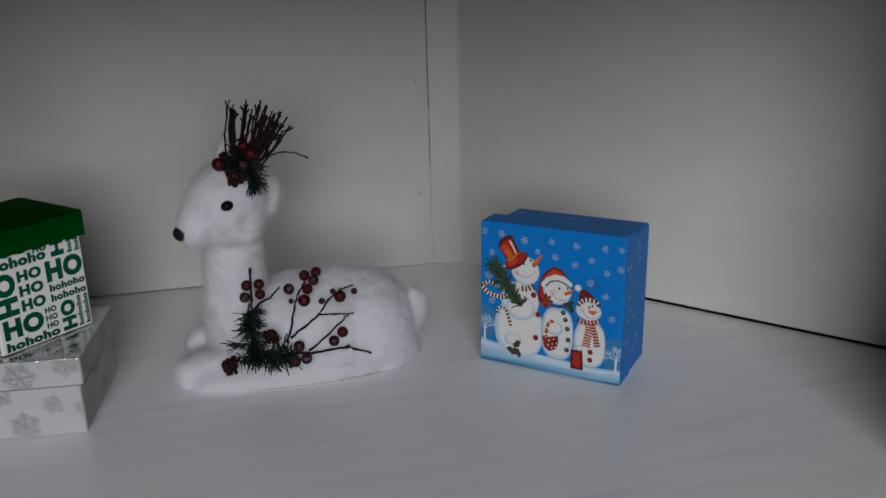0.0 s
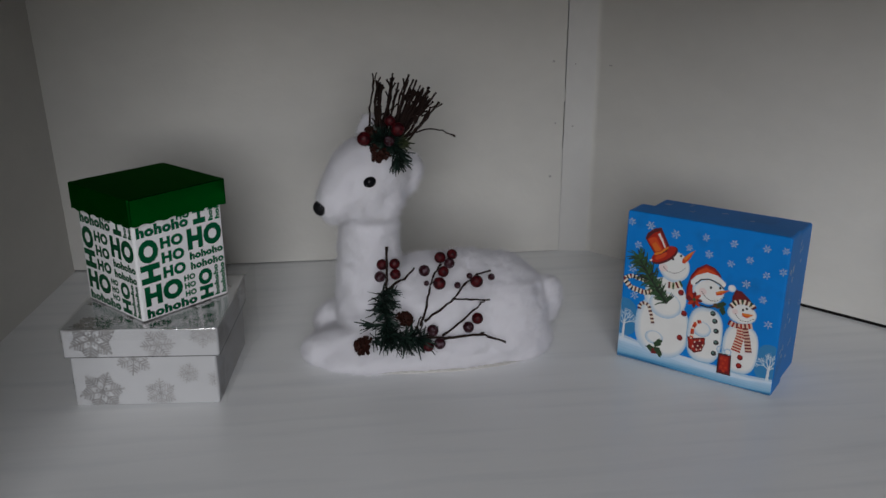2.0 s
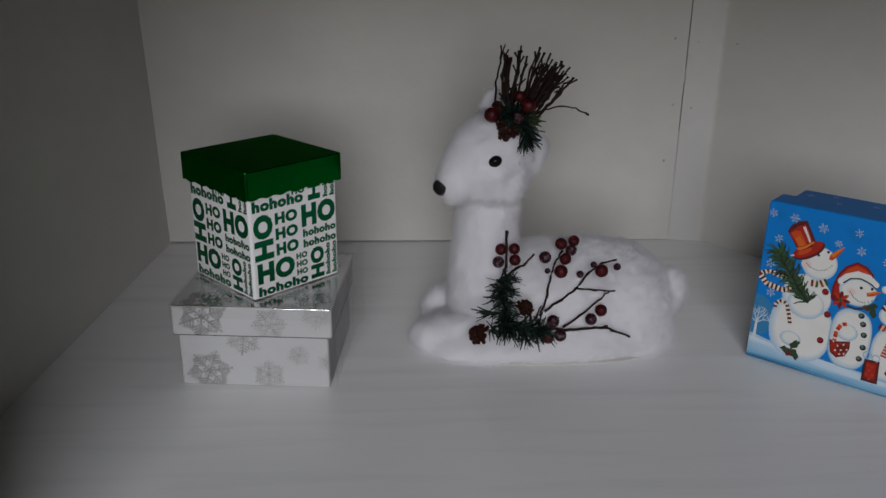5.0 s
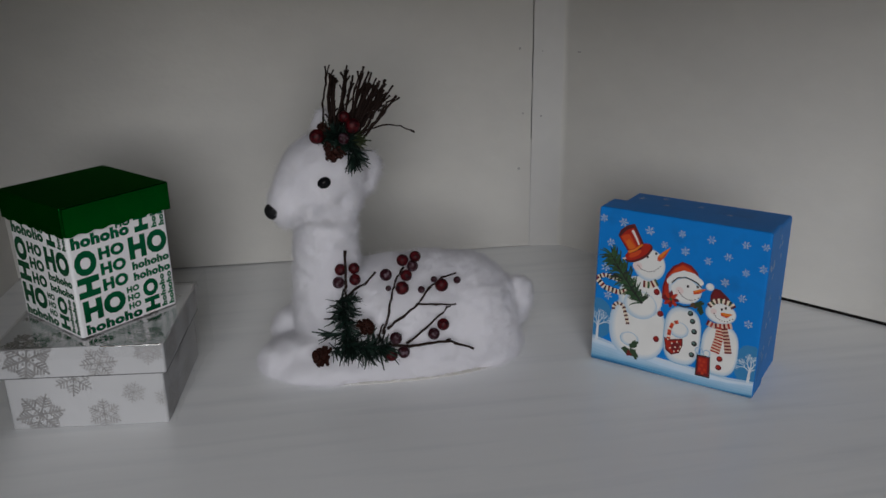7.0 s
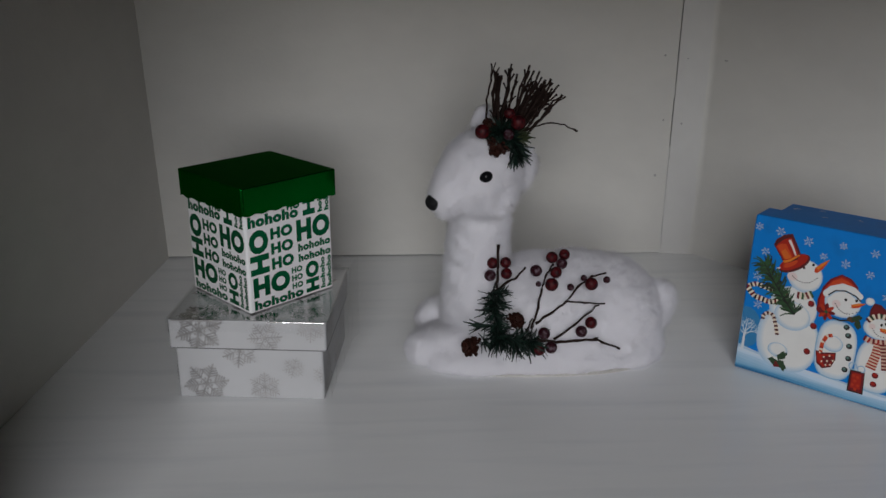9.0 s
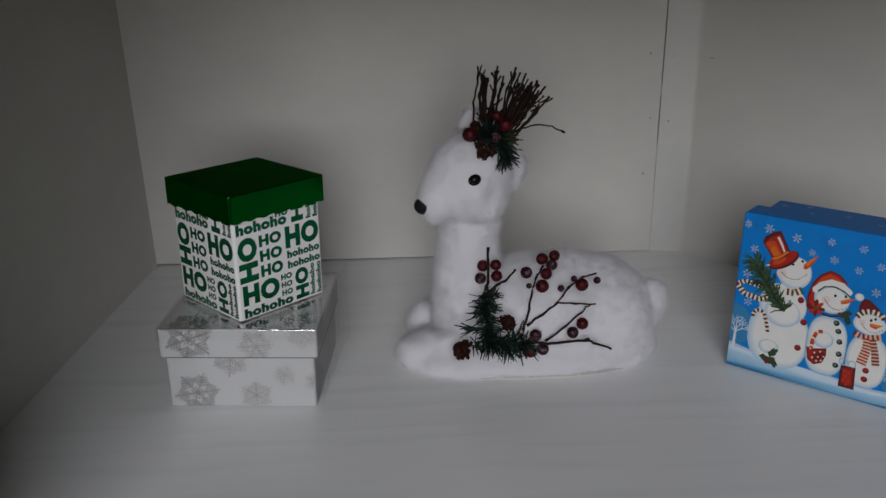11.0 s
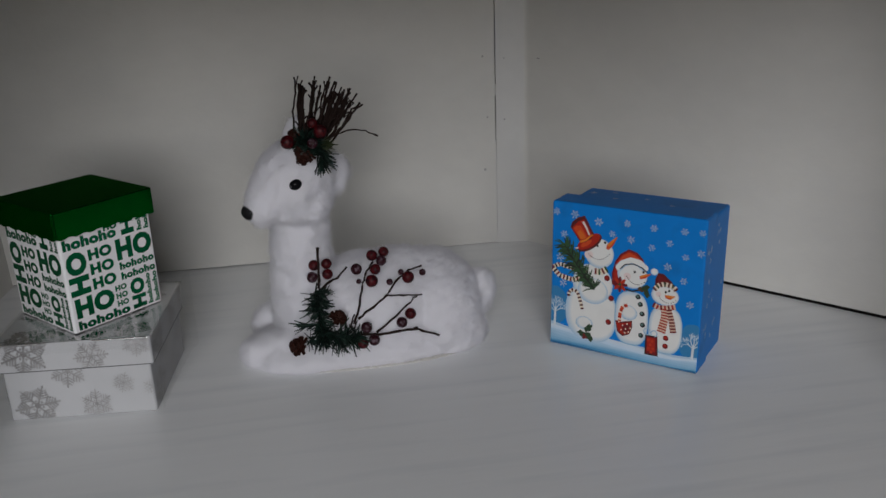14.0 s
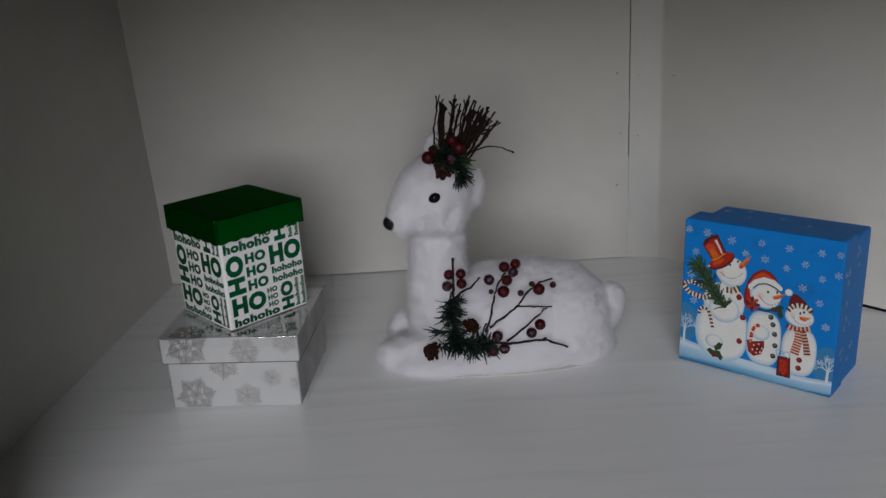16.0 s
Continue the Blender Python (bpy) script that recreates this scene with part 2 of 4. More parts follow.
structure("wall_front", panel(((0.5005, -0.19), (1.9, -0.19)), -0.9, 2.6, 0.02, (0, 1)), ROOM, "plain wall beside the cabinet's opening")
structure("wall_front_left", panel(((-1.9, -0.19), (-0.4305, -0.19)), -0.9, 2.6, 0.02, (0, 1)), ROOM, "plain wall beside the cabinet's opening")
structure("wall_front_low", panel(((-0.43, -0.19), (0.5, -0.19)), -0.9, -0.061, 0.02, (0, 1)), ROOM, "plain wall below the cabinet's opening")
structure("wall_front_high", panel(((-0.43, -0.19), (0.5, -0.19)), TOP, 2.6, 0.02, (0, 1)), ROOM, "plain wall above the cabinet's opening")
# the room behind
structure("ground", box_bm((-1.95, -2.60, -0.95), (1.95, -0.17, -0.9)), ROOMFLOOR, "plain wooden floor of the room")
structure("room_ceiling", box_bm((-1.95, -2.60, 2.6), (1.95, -0.17, 2.65)), ROOM, "plain ceiling of the room")
structure("wall_west", box_bm((-1.95, -2.60, -0.9), (-1.9, -0.17, 2.6)), ROOM, "plain wall of the room")
structure("wall_east", box_bm((1.9, -2.60, -0.9), (1.95, -0.17, 2.6)), ROOM, "plain wall of the room")
wx, low, high = WINDOW[0], WINDOW[2] - HIGH / 2 - 0.04, WINDOW[2] + HIGH / 2 + 0.04
structure("wall_south", box_bm((-1.9, -2.60, -0.9), (1.9, -2.50, low)), ROOM, "plain wall under the window")
structure("wall_south_high", box_bm((-1.9, -2.60, high), (1.9, -2.50, 2.6)), ROOM, "plain wall over the window")
structure("wall_south_left", box_bm((-1.9, -2.60, low), (wx - WIDE / 2 - 0.04, -2.50, high)), ROOM, "plain wall beside the window")
structure("wall_south_right", box_bm((wx + WIDE / 2 + 0.04, -2.60, low), (1.9, -2.50, high)), ROOM, "plain wall beside the window")

wall_back = bpy.data.objects["wall_back"]
for x, z, r in ((0.184, 0.251, 0.0016), (0.189, 0.173, 0.0014), (0.185, 0.1035, 0.0020), (0.2115, 0.2475, 0.0010), (0.2115, 0.169, 0.0014)):
    bm = bmesh.new()
    bmesh.ops.create_cone(bm, cap_ends=True, segments=12, radius1=r, radius2=r * 0.8, depth=0.0006)
    part("nail_mark", bm, NAIL, wall_back, "small grey filled nail hole", pose(x, 0.4999 if x < SEAM else 0.4994 - (x - SEAM) * 0.125, z, 90, 0, 0))
part("nail_mark", box_bm((-0.0022, -0.0003, -0.0008), (0.0022, 0.0003, 0.0008), 0.0002), NAIL, bpy.data.objects["wall_right"], "small grey filled nail hole", pose(0.2515, 0.4808, 0.247, 0, 0, -49.7))
part("scratch", box_bm((-0.0195, -0.0002, -0.0003), (0.0195, 0.0002, 0.0003), 0.0001), NAIL, bpy.data.objects["wall_right_front"], "faint thin scratch in the paint", pose(0.5851, 0.0878, 0.0936, 0, 2.6, -49.7))
# uneven filler that rounds the corner between the batten and the slanting board
bm = bmesh.new()
along = (Vector(RC) - Vector((SEAM, 0.4995))).normalized()
slant = (Vector(gapped[0]) - Vector(RC)).normalized()
rows = []
for i in range(121):
    z = 0.0005 + (TOP - 0.001) * i / 120
    p = Vector(RC) - along * (0.0035 + 0.0022 * noise.noise(Vector((z * 22, 1, 0))) + 0.0008 * noise.noise(Vector((z * 90, 5, 0))))
    q = Vector(RC) + slant * (0.0055 + 0.0045 * noise.noise(Vector((z * 16, 7, 0))) + 0.001 * noise.noise(Vector((z * 80, 3, 0))))
    inward = Vector((-0.35, -0.93)) * 0.0003
    row = []
    for k in range(7):
        t = k / 6
        c = p * (1 - t) ** 2 + Vector(RC) * 2 * t * (1 - t) + q * t ** 2 + inward
        row.append(bm.verts.new((c.x, c.y, z)))
    rows.append(row)
for a, b in zip(rows, rows[1:]):
    for k in range(6):
        bm.faces.new((a[k], b[k], b[k + 1], a[k + 1]))
bmesh.ops.recalc_face_normals(bm, faces=bm.faces)
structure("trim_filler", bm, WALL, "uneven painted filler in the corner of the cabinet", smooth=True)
for z0, z1, back in ((0.0, 0.018, 0.0005), (0.018, 0.05, 0.0012), (0.05, 0.08, 0.0008), (0.080, 0.125, 0.0016), (0.125, 0.14, 0.0010), (0.20, 0.215, 0.0014)):
    part("paint_fill", box_bm((SEAM - 0.0006, 0.5 + back, z0), (SEAM + 0.0006, 0.506, z1)), TRIM, wall_back, "paint bridging the crack")


# ---- the plush fawn, one plain mesh ----
def ball(bm, c, r, turn=(0, 0, 0)):
    m = pose(*c, *turn) @ Matrix.Diagonal((*r, 1))
    bmesh.ops.create_icosphere(bm, subdivisions=3, radius=1, matrix=m)


def limb(bm, a, ra, b, rb, steps=7):
    a, b = Vector(a), Vector(b)
    for i in range(steps):
        k = i / (steps - 1)
        r = ra + (rb - ra) * k
        ball(bm, a.lerp(b, k), (r, r, r))


def fawn():
    bm = bmesh.new()
    ball(bm, (0.011, 0.238, 0.034), (0.103, 0.067, 0.060))
    ball(bm, (0.068, 0.238, 0.034), (0.048, 0.066, 0.056))
    ball(bm, (0.034, 0.238, 0.046), (0.070, 0.050, 0.050))
    ball(bm, (-0.001, 0.234, 0.006), (0.119, 0.064, 0.024))
    ball(bm, (-0.060, 0.226, 0.006), (0.069, 0.056, 0.022))
    ball(bm, (0.074, 0.228, 0.008), (0.046, 0.048, 0.032))
    limb(bm, (-0.057, 0.240, 0.040), 0.038, (-0.0635, 0.232, 0.090), 0.0298)
    limb(bm, (-0.0635, 0.232, 0.090), 0.0298, (-0.0620, 0.222, 0.150), 0.0255)
    ball(bm, (-0.0600, 0.217, 0.1855), (0.034, 0.034, 0.036))
    ball(bm, (-0.063, 0.215, 0.165), (0.034, 0.031, 0.026))
    limb(bm, (-0.065, 0.214, 0.182), 0.0345, (-0.096, 0.201, 0.161), 0.0160, 9)
    ball(bm, (-0.0235, 0.224, 0.184), (0.0165, 0.0070, 0.0205), (0, 14, 38))
    ball(bm, (-0.033, 0.222, 0.196), (0.013, 0.009, 0.012), (0, 0, 38))
    ball(bm, (-0.0595, 0.252, 0.218), (0.0105, 0.0055, 0.0200), (0, 6, 20))
    ball(bm, (0.1140, 0.240, 0.037), (0.0175, 0.017, 0.030), (0, 20, 0))
    limb(bm, (-0.075, 0.205, 0.015), 0.020, (-0.113, 0.213, 0.010), 0.0175)
    ball(bm, (-0.0985, 0.268, 0.018), (0.0215, 0.020, 0.020))
    limb(bm, (-0.104, 0.268, 0.018), 0.014, (-0.06, 0.262, 0.015), 0.014)
    raw = new("raw", mesh_of(bm, "raw", FUR))
    rm = raw.modifiers.new("remesh", "REMESH")
    rm.mode, rm.voxel_size = "VOXEL", 0.0028
    sm = raw.modifiers.new("smooth", "SMOOTH")
    sm.factor, sm.iterations = 0.5, 7
    me = bpy.data.meshes.new_from_object(raw.evaluated_get(bpy.context.evaluated_depsgraph_get()))
    bpy.data.objects.remove(raw)
    co = np.empty(len(me.vertices) * 3)
    me.vertices.foreach_get("co", co)
    no = np.empty(len(me.vertices) * 3)
    me.vertices.foreach_get("normal", no)
    co, no = co.reshape(-1, 3), no.reshape(-1, 3)
    lump = np.array([noise.noise(Vector(c) * 55) + 0.85 * noise.noise(Vector(c) * 130) for c in co])
    co += no * (lump * 0.0021)[:, None]
    co[:, 2] = np.maximum(co[:, 2], 0.0012)
    me.calc_loop_triangles()
    tri = np.empty(len(me.loop_triangles) * 3, int)
    me.loop_triangles.foreach_get("vertices", tri)
    tri = tri.reshape(-1, 3)
    faces = [t.tolist() for t in tri]
    verts = co.tolist()
    slots = [0] * len(faces)
    # short pile: fine tapering fibres
    rng = np.random.default_rng(3)
    a, b, c = co[tri[:, 0]], co[tri[:, 1]], co[tri[:, 2]]
    cross = np.cross(b - a, c - a)
    size = np.linalg.norm(cross, axis=1)
    count = 210000
    pick = rng.choice(len(tri), count, p=size / size.sum())
    s, t = rng.random(count), rng.random(count)
    flip = s + t > 1
    s[flip], t[flip] = 1 - s[flip], 1 - t[flip]
    root = a[pick] + (b - a)[pick] * s[:, None] + (c - a)[pick] * t[:, None]
    n = cross[pick] / size[pick][:, None]
    tuft = np.array([noise.noise_vector(Vector(p) * 110) for p in root])
    lean = rng.normal(0, 0.32, (count, 3)) + tuft * 1.1 + np.array([0.2, 0, -0.25])
    way = n * 1.1 + lean
    way /= np.linalg.norm(way, axis=1)[:, None]
    dot = (way * n).sum(1)
    way[dot < 0.15] += n[dot < 0.15] * 0.6
    length = rng.uniform(0.0020, 0.0056, count)
    length[rng.random(count) < 0.16] *= 1.6
    length[np.linalg.norm(root - np.array([-0.062, 0.184, 0.187]), axis=1) < 0.011] *= 0.35
    length[np.linalg.norm(root - np.array([-0.107, 0.197, 0.160]), axis=1) < 0.013] *= 0.3
    tip = root + way * length[:, None]
    tip[:, 2] = np.maximum(tip[:, 2], 0.0006)
    start = len(verts)
    soft = np.zeros((start, 3))
    for q in range(3):
        np.add.at(soft, tri[:, q], cross)
    for _ in range(2):
        blend = np.zeros_like(soft)
        for q in range(3):
            np.add.at(blend, tri[:, q], soft[tri].sum(1))
        soft = blend
    soft /= np.maximum(np.linalg.norm(soft, axis=1), 1e-12)[:, None]
    ruffled = soft[tri[pick, 0]] + 0.42 * np.array([noise.noise_vector(Vector(p) * 135) for p in root]) + rng.normal(0, 0.05, (count, 3)) + np.array([-0.1, -0.5, 0.14])
    ruffled /= np.linalg.norm(ruffled, axis=1)[:, None]
    # every strand's broad side is turned outwards and forwards
    side = np.cross(way, ruffled + np.array([0, -0.6, 0.3]))
    side *= (rng.uniform(0.00008, 0.00017, count) / np.linalg.norm(side, axis=1))[:, None]
    strands = np.stack([root - side, root + side, tip], 1).reshape(-1, 3)
    normals = soft.tolist() + np.repeat(ruffled, 3, axis=0).tolist()
    verts += strands.tolist()
    faces += (start + np.arange(count * 3).reshape(-1, 3)).tolist()
    slots += [0] * count
    # eyes and nose
    bm = bmesh.new()
    ball(bm, (-0.0620, 0.1812, 0.187), (0.0060, 0.0046, 0.0050), (0, -20, 0))
    ball(bm, (-0.070, 0.2440, 0.187), (0.0056, 0.0048, 0.0053))
    lids = len(bm.faces)
    ball(bm, (-0.1048, 0.1950, 0.1608), (0.0088, 0.0086, 0.0078), (0, 12, 20))
    start = len(verts)
    verts += [v.co[:] for v in bm.verts]
    bm.normal_update()
    normals += [v.normal[:] for v in bm.verts]
    bm.verts.index_update()
    faces += [[start + v.index for v in f.verts] for f in bm.faces]
    slots += [1] * lids + [3] * (len(bm.faces) - lids)
    bm.free()
    # felt edge of the base
    start = len(verts)
    ring = 72
    for i in range(ring):
        w = math.tau * i / ring
        ex, ey = math.cos(w), math.sin(w)
        px = -0.005 + 0.1180 * math.copysign(abs(ex) ** 0.8, ex)
        py = 0.2345 + 0.0640 * math.copysign(abs(ey) ** 0.75, ey)
        verts += [(px, py, 0.0), (px, py, 0.0014)]
        normals += [(ex, ey, 0.0), (ex, ey, 0.0)]
    for i in range(ring):
        j = (i + 1) % ring
        faces.append([start + 2 * i, start + 2 * j, start + 2 * j + 1, start + 2 * i + 1])
        slots.append(2)
    faces.append([start + 2 * i + 1 for i in range(ring)])
    slots.append(2)
    out = bpy.data.meshes.new("fawn_figure")
    out.from_pydata(verts, [], faces)
    for m in (FUR, BLACK, FELT, NOSE):
        out.materials.append(m)
    out.polygons.foreach_set("material_index", slots)
    out.polygons.foreach_set("use_smooth", [True] * len(faces))
    out.update()
    out.normals_split_custom_set_from_vertices(normals)
    return tagged(new("fawn_figure", out), "white plush lying fawn figure with black eyes and nose", "figure")


fawn()


# ---- twigs, berries, needles and cones ----
def tube(bm, points, radii, sides=6):
    """A crooked tapering stem through the points."""
    rings = []
    pts = [Vector(p) for p in points]
    for i, p in enumerate(pts):
        d = (pts[min(i + 1, len(pts) - 1)] - pts[max(i - 1, 0)]).normalized()
        u = d.orthogonal().normalized()
        w = d.cross(u)
        rings.append([bm.verts.new(p + (u * math.cos(math.tau * k / sides) + w * math.sin(math.tau * k / sides)) * radii[i]) for k in range(sides)])
    for p, q in zip(rings, rings[1:]):
        for k in range(sides):
            bm.faces.new((p[k], p[(k + 1) % sides], q[(k + 1) % sides], q[k]))
    bm.faces.new(rings[0][::-1])
    bm.faces.new(rings[-1])


def stem(points, r0, r1, rng, wobble=0.0007, steps=4, knob=0.35):
    """Points are joined by crooked pieces with small nodes on them."""
    pts, radii = [], []
    total = len(points) - 1
    for i in range(total):
        a, b = Vector(points[i]), Vector(points[i + 1])
        for k in range(steps):
            p = a.lerp(b, k / steps)
            if i + k:
                p += Vector((rng.uniform(-1, 1), rng.uniform(-1, 1), rng.uniform(-1, 1))) * wobble
            pts.append(p)
    pts.append(Vector(points[-1]))
    for i in range(len(pts)):
        k = i / (len(pts) - 1)
        radii.append((r0 + (r1 - r0) * k) * (1 + knob * (i % steps == 0) * rng.random() + rng.uniform(-0.1, 0.1)))
    bm = bmesh.new()
    tube(bm, pts, radii)
    return bm


def berry_mesh(name, r, mat):
    bm = bmesh.new()
    bmesh.ops.create_uvsphere(bm, u_segments=20, v_segments=14, radius=r)
    for v in bm.verts:
        k = v.co.z / r
        v.co *= 1 + 0.02 * noise.noise(v.co * 300)
        if k > 0.9:
            v.co.z -= r * 0.25 * (k - 0.9) / 0.1
    tube(bm, [(0, 0, r * 0.7), (0, 0, r * 0.92)], [r * 0.14, r * 0.08], 6)
    return mesh_of(bm, name, mat, True)


BERRIES = [berry_mesh("berry", 0.0054, BERRY), berry_mesh("berry", 0.0054, BERRYDARK)]
SMALL = berry_mesh("small_berry", 0.0029, BERRYDARK)


def cone_mesh(r, seed):
    """An open pine cone, its tip along z: thick scales set in a spiral, standing apart, with knobbed ends."""
    rng = random.Random(seed)
    bm = bmesh.new()
    bmesh.ops.create_icosphere(bm, subdivisions=2, radius=r * 0.42)
    up = Vector((0, 0, 1))
    count = 40
    for i in range(count):
        k = i / (count - 1)
        w = 2.39996 * i + rng.uniform(-0.15, 0.15)
        d, s = Vector((math.cos(w), math.sin(w), 0)), Vector((-math.sin(w), math.cos(w), 0))
        reach = (1.0 - 0.78 * k ** 1.5) * rng.uniform(0.86, 1.1)
        rise = -0.35 + 1.45 * k + rng.uniform(-0.08, 0.08)
        a = d * r * 0.18 + up * r * (rise * 0.55 - 0.05)
        e = d * reach * r + up * r * rise * 0.85
        along = (e - a).normalized()
        over = along.cross(s).normalized()
        if over.z < 0:
            over = -over
        wide, deep = r * rng.uniform(0.17, 0.24), r * 0.05
        mid = a.lerp(e, 0.62)
        tip = e + over * r * 0.06
        top = [a - s * wide * 0.4, a + s * wide * 0.4, mid + s * wide, tip + s * wide * 0.65, tip - s * wide * 0.65, mid - s * wide]
        v = [bm.verts.new(p + over * deep) for p in top]
        low = [bm.verts.new(p - over * deep * (2.4 if 2 < j < 5 else 1)) for j, p in enumerate(top)]
        bm.faces.new(v)
        bm.faces.new(low[::-1])
        for j in range(6):
            bm.faces.new((v[j], low[j], low[(j + 1) % 6], v[(j + 1) % 6]))
    bmesh.ops.recalc_face_normals(bm, faces=bm.faces)
    return mesh_of(bm, "pine_cone", CONE)


def needles(line, count, length, rng, spread, width=0.00080, drift=(0, 0, 0), facing=-0.6):
    """Flat, slightly bent needles all round a line of points."""
    bm = bmesh.new()
    pts = [Vector(p) for p in line]
    for _ in range(count):
        k = rng.random() * (len(pts) - 1)
        i = min(int(k), len(pts) - 2)
        p = pts[i].lerp(pts[i + 1], k - i)
        along = (pts[i + 1] - pts[i]).normalized()
        d = Vector((rng.gauss(0, 1), rng.gauss(facing, 0.8), rng.gauss(0, 1)))
        d = (d - along * d.dot(along)).normalized() * spread + along * rng.uniform(-0.35, 0.75) + Vector(drift)
        d.normalize()
        size = length * rng.choice((rng.uniform(0.5, 0.9), rng.uniform(0.7, 1.1), rng.uniform(0.9, 1.35)))
        s = d.cross(Vector((rng.gauss(0, 1), rng.gauss(0, 1), rng.gauss(0, 1)))).normalized() * width
        bend = Vector((rng.uniform(-1, 1), rng.uniform(-1, 1), rng.uniform(-1, 1))) * size * 0.16
        rows = []
        for q, wd in ((0, 1), (0.5, 1.05), (1, 0.55)):
            mid = p + d * size * q + bend * q * q
            rows.append((bm.verts.new(mid - s * wd), bm.verts.new(mid + s * wd)))
        for a, b in zip(rows, rows[1:]):
            bm.faces.new((a[0], a[1], b[1], b[0]))
    return bm


def side_spray():
    rng = random.Random(5)
    root = thing("berry_spray", pose(0, 0, 0), "spray of dark twigs, frosted red berries, cones and pine", "decoration")
    for pts, r0, r1 in (
        (((-0.050, 0.184, 0.072), (-0.0485, 0.187, 0.090), (-0.047, 0.200, 0.119)), 0.0011, 0.0010),
        (((-0.052, 0.185, 0.079), (-0.038, 0.191, 0.0865), (-0.031, 0.198, 0.087), (-0.021, 0.206, 0.094)), 0.0010, 0.0008),
        (((-0.019, 0.168, 0.050), (-0.012, 0.177, 0.066), (-0.008, 0.187, 0.080), (-0.004, 0.194, 0.089), (0.005, 0.206, 0.097)), 0.0009, 0.0007),
        (((-0.015, 0.170, 0.054), (0.000, 0.175, 0.062), (0.014, 0.181, 0.071), (0.025, 0.186, 0.083), (0.038, 0.188, 0.092), (0.050, 0.187, 0.0955)), 0.0010, 0.0007),
        (((0.014, 0.181, 0.071), (0.030, 0.178, 0.070), (0.048, 0.175, 0.0705)), 0.0008, 0.0006),
        (((0.001, 0.165, 0.0405), (0.020, 0.169, 0.053), (0.036, 0.175, 0.064), (0.044, 0.178, 0.0695)), 0.0009, 0.0007),
        (((-0.014, 0.165, 0.041), (0.003, 0.163, 0.0385), (0.022, 0.163, 0.040), (0.039, 0.163, 0.041), (0.044, 0.163, 0.0385), (0.061, 0.162, 0.0315)), 0.0012, 0.0009),
        (((-0.024, 0.166, 0.047), (-0.018, 0.170, 0.059)), 0.0007, 0.0005),
    ):
        part("twig", stem(pts, r0 * 1.15, r1 * 1.15, rng), TWIG, root, smooth=True)
    bm = stem(((0.0375, 0.163, 0.041), (0.0405, 0.1622, 0.0432)), 0.0013, 0.0006, rng)
    part("twig", bm, TWIG, root, smooth=True)
    for i, (x, y, z) in enumerate((
        (-0.052, 0.198, 0.102), (-0.040, 0.199, 0.102), (-0.0545, 0.194, 0.0915), (-0.040, 0.192, 0.094),
        (-0.012, 0.198, 0.094), (0.006, 0.196, 0.093), (0.0015, 0.190, 0.0835), (0.005, 0.214, 0.101), (0.017, 0.216, 0.103), (0.0135, 0.209, 0.0965),
        (0.036, 0.182, 0.087), (0.035, 0.169, 0.0545), (0.026, 0.166, 0.0475), (-0.008, 0.164, 0.047), (-0.013, 0.158, 0.034), (-0.002, 0.159, 0.0355),
    )):
        big = 1.12 if i in (6, 10) else 1.0
        m = pose(x, y, z, rng.uniform(-50, 50), rng.uniform(-40, 40), rng.uniform(0, 360)) @ Matrix.Scale(big * rng.uniform(0.94, 1.03), 4)
        part("berry", BERRIES[i in (2, 4, 9, 12, 13, 15)], None, root, "", m)
    for x, y, z, k in ((-0.011, 0.188, 0.085, 0.9), (0.030, 0.188, 0.0905, 1.0), (0.0505, 0.185, 0.0895, 1.15), (0.0185, 0.188, 0.0815, 1.1)):
        part("small_berry", SMALL, None, root, "", pose(x, y, z, rng.uniform(0, 90), 30, 0) @ Matrix.Scale(k, 4))
    part("pine_cone", cone_mesh(0.0086, 1), None, root, "", pose(-0.034, 0.163, 0.061, 40, 25, 15))
    part("pine_cone", cone_mesh(0.0104, 2), None, root, "", pose(-0.0735, 0.168, 0.033, 45, -50, -20))
    part("pine_sprig", needles(((-0.050, 0.184, 0.080), (-0.053, 0.176, 0.066), (-0.051, 0.168, 0.050), (-0.048, 0.163, 0.041)), 330, 0.0140, rng, 0.8, width=0.00088, drift=(0.12, 0, -0.15)), NEEDLE, root, "dark green artificial pine needles")
    part("pine_sprig", needles(((-0.058, 0.180, 0.078), (-0.052, 0.182, 0.080), (-0.045, 0.182, 0.078)), 70, 0.0115, rng, 0.8, width=0.0009, drift=(0.2, 0, -0.3)), NEEDLE, root, "dark green artificial pine needles")
    part("pine_sprig", needles(((-0.055, 0.166, 0.045), (-0.042, 0.164, 0.042), (-0.028, 0.163, 0.041), (-0.016, 0.163, 0.041)), 270, 0.0160, rng, 0.78, width=0.00088, drift=(0.1, 0, -0.35)), NEEDLE, root, "dark green artificial pine needles")
    part("pine_sprig", needles(((-0.050, 0.170, 0.052), (-0.060, 0.168, 0.054), (-0.064, 0.168, 0.055)), 18, 0.0135, rng, 0.35, width=0.0009, drift=(-0.8, 0, -0.15)), NEEDLE, root, "dark green artificial pine needles")
    part("pine_sprig", needles(((-0.066, 0.167, 0.036), (-0.058, 0.166, 0.040)), 22, 0.009, rng, 0.6), NEEDLE, root, "dark green artificial pine needles")


side_spray()


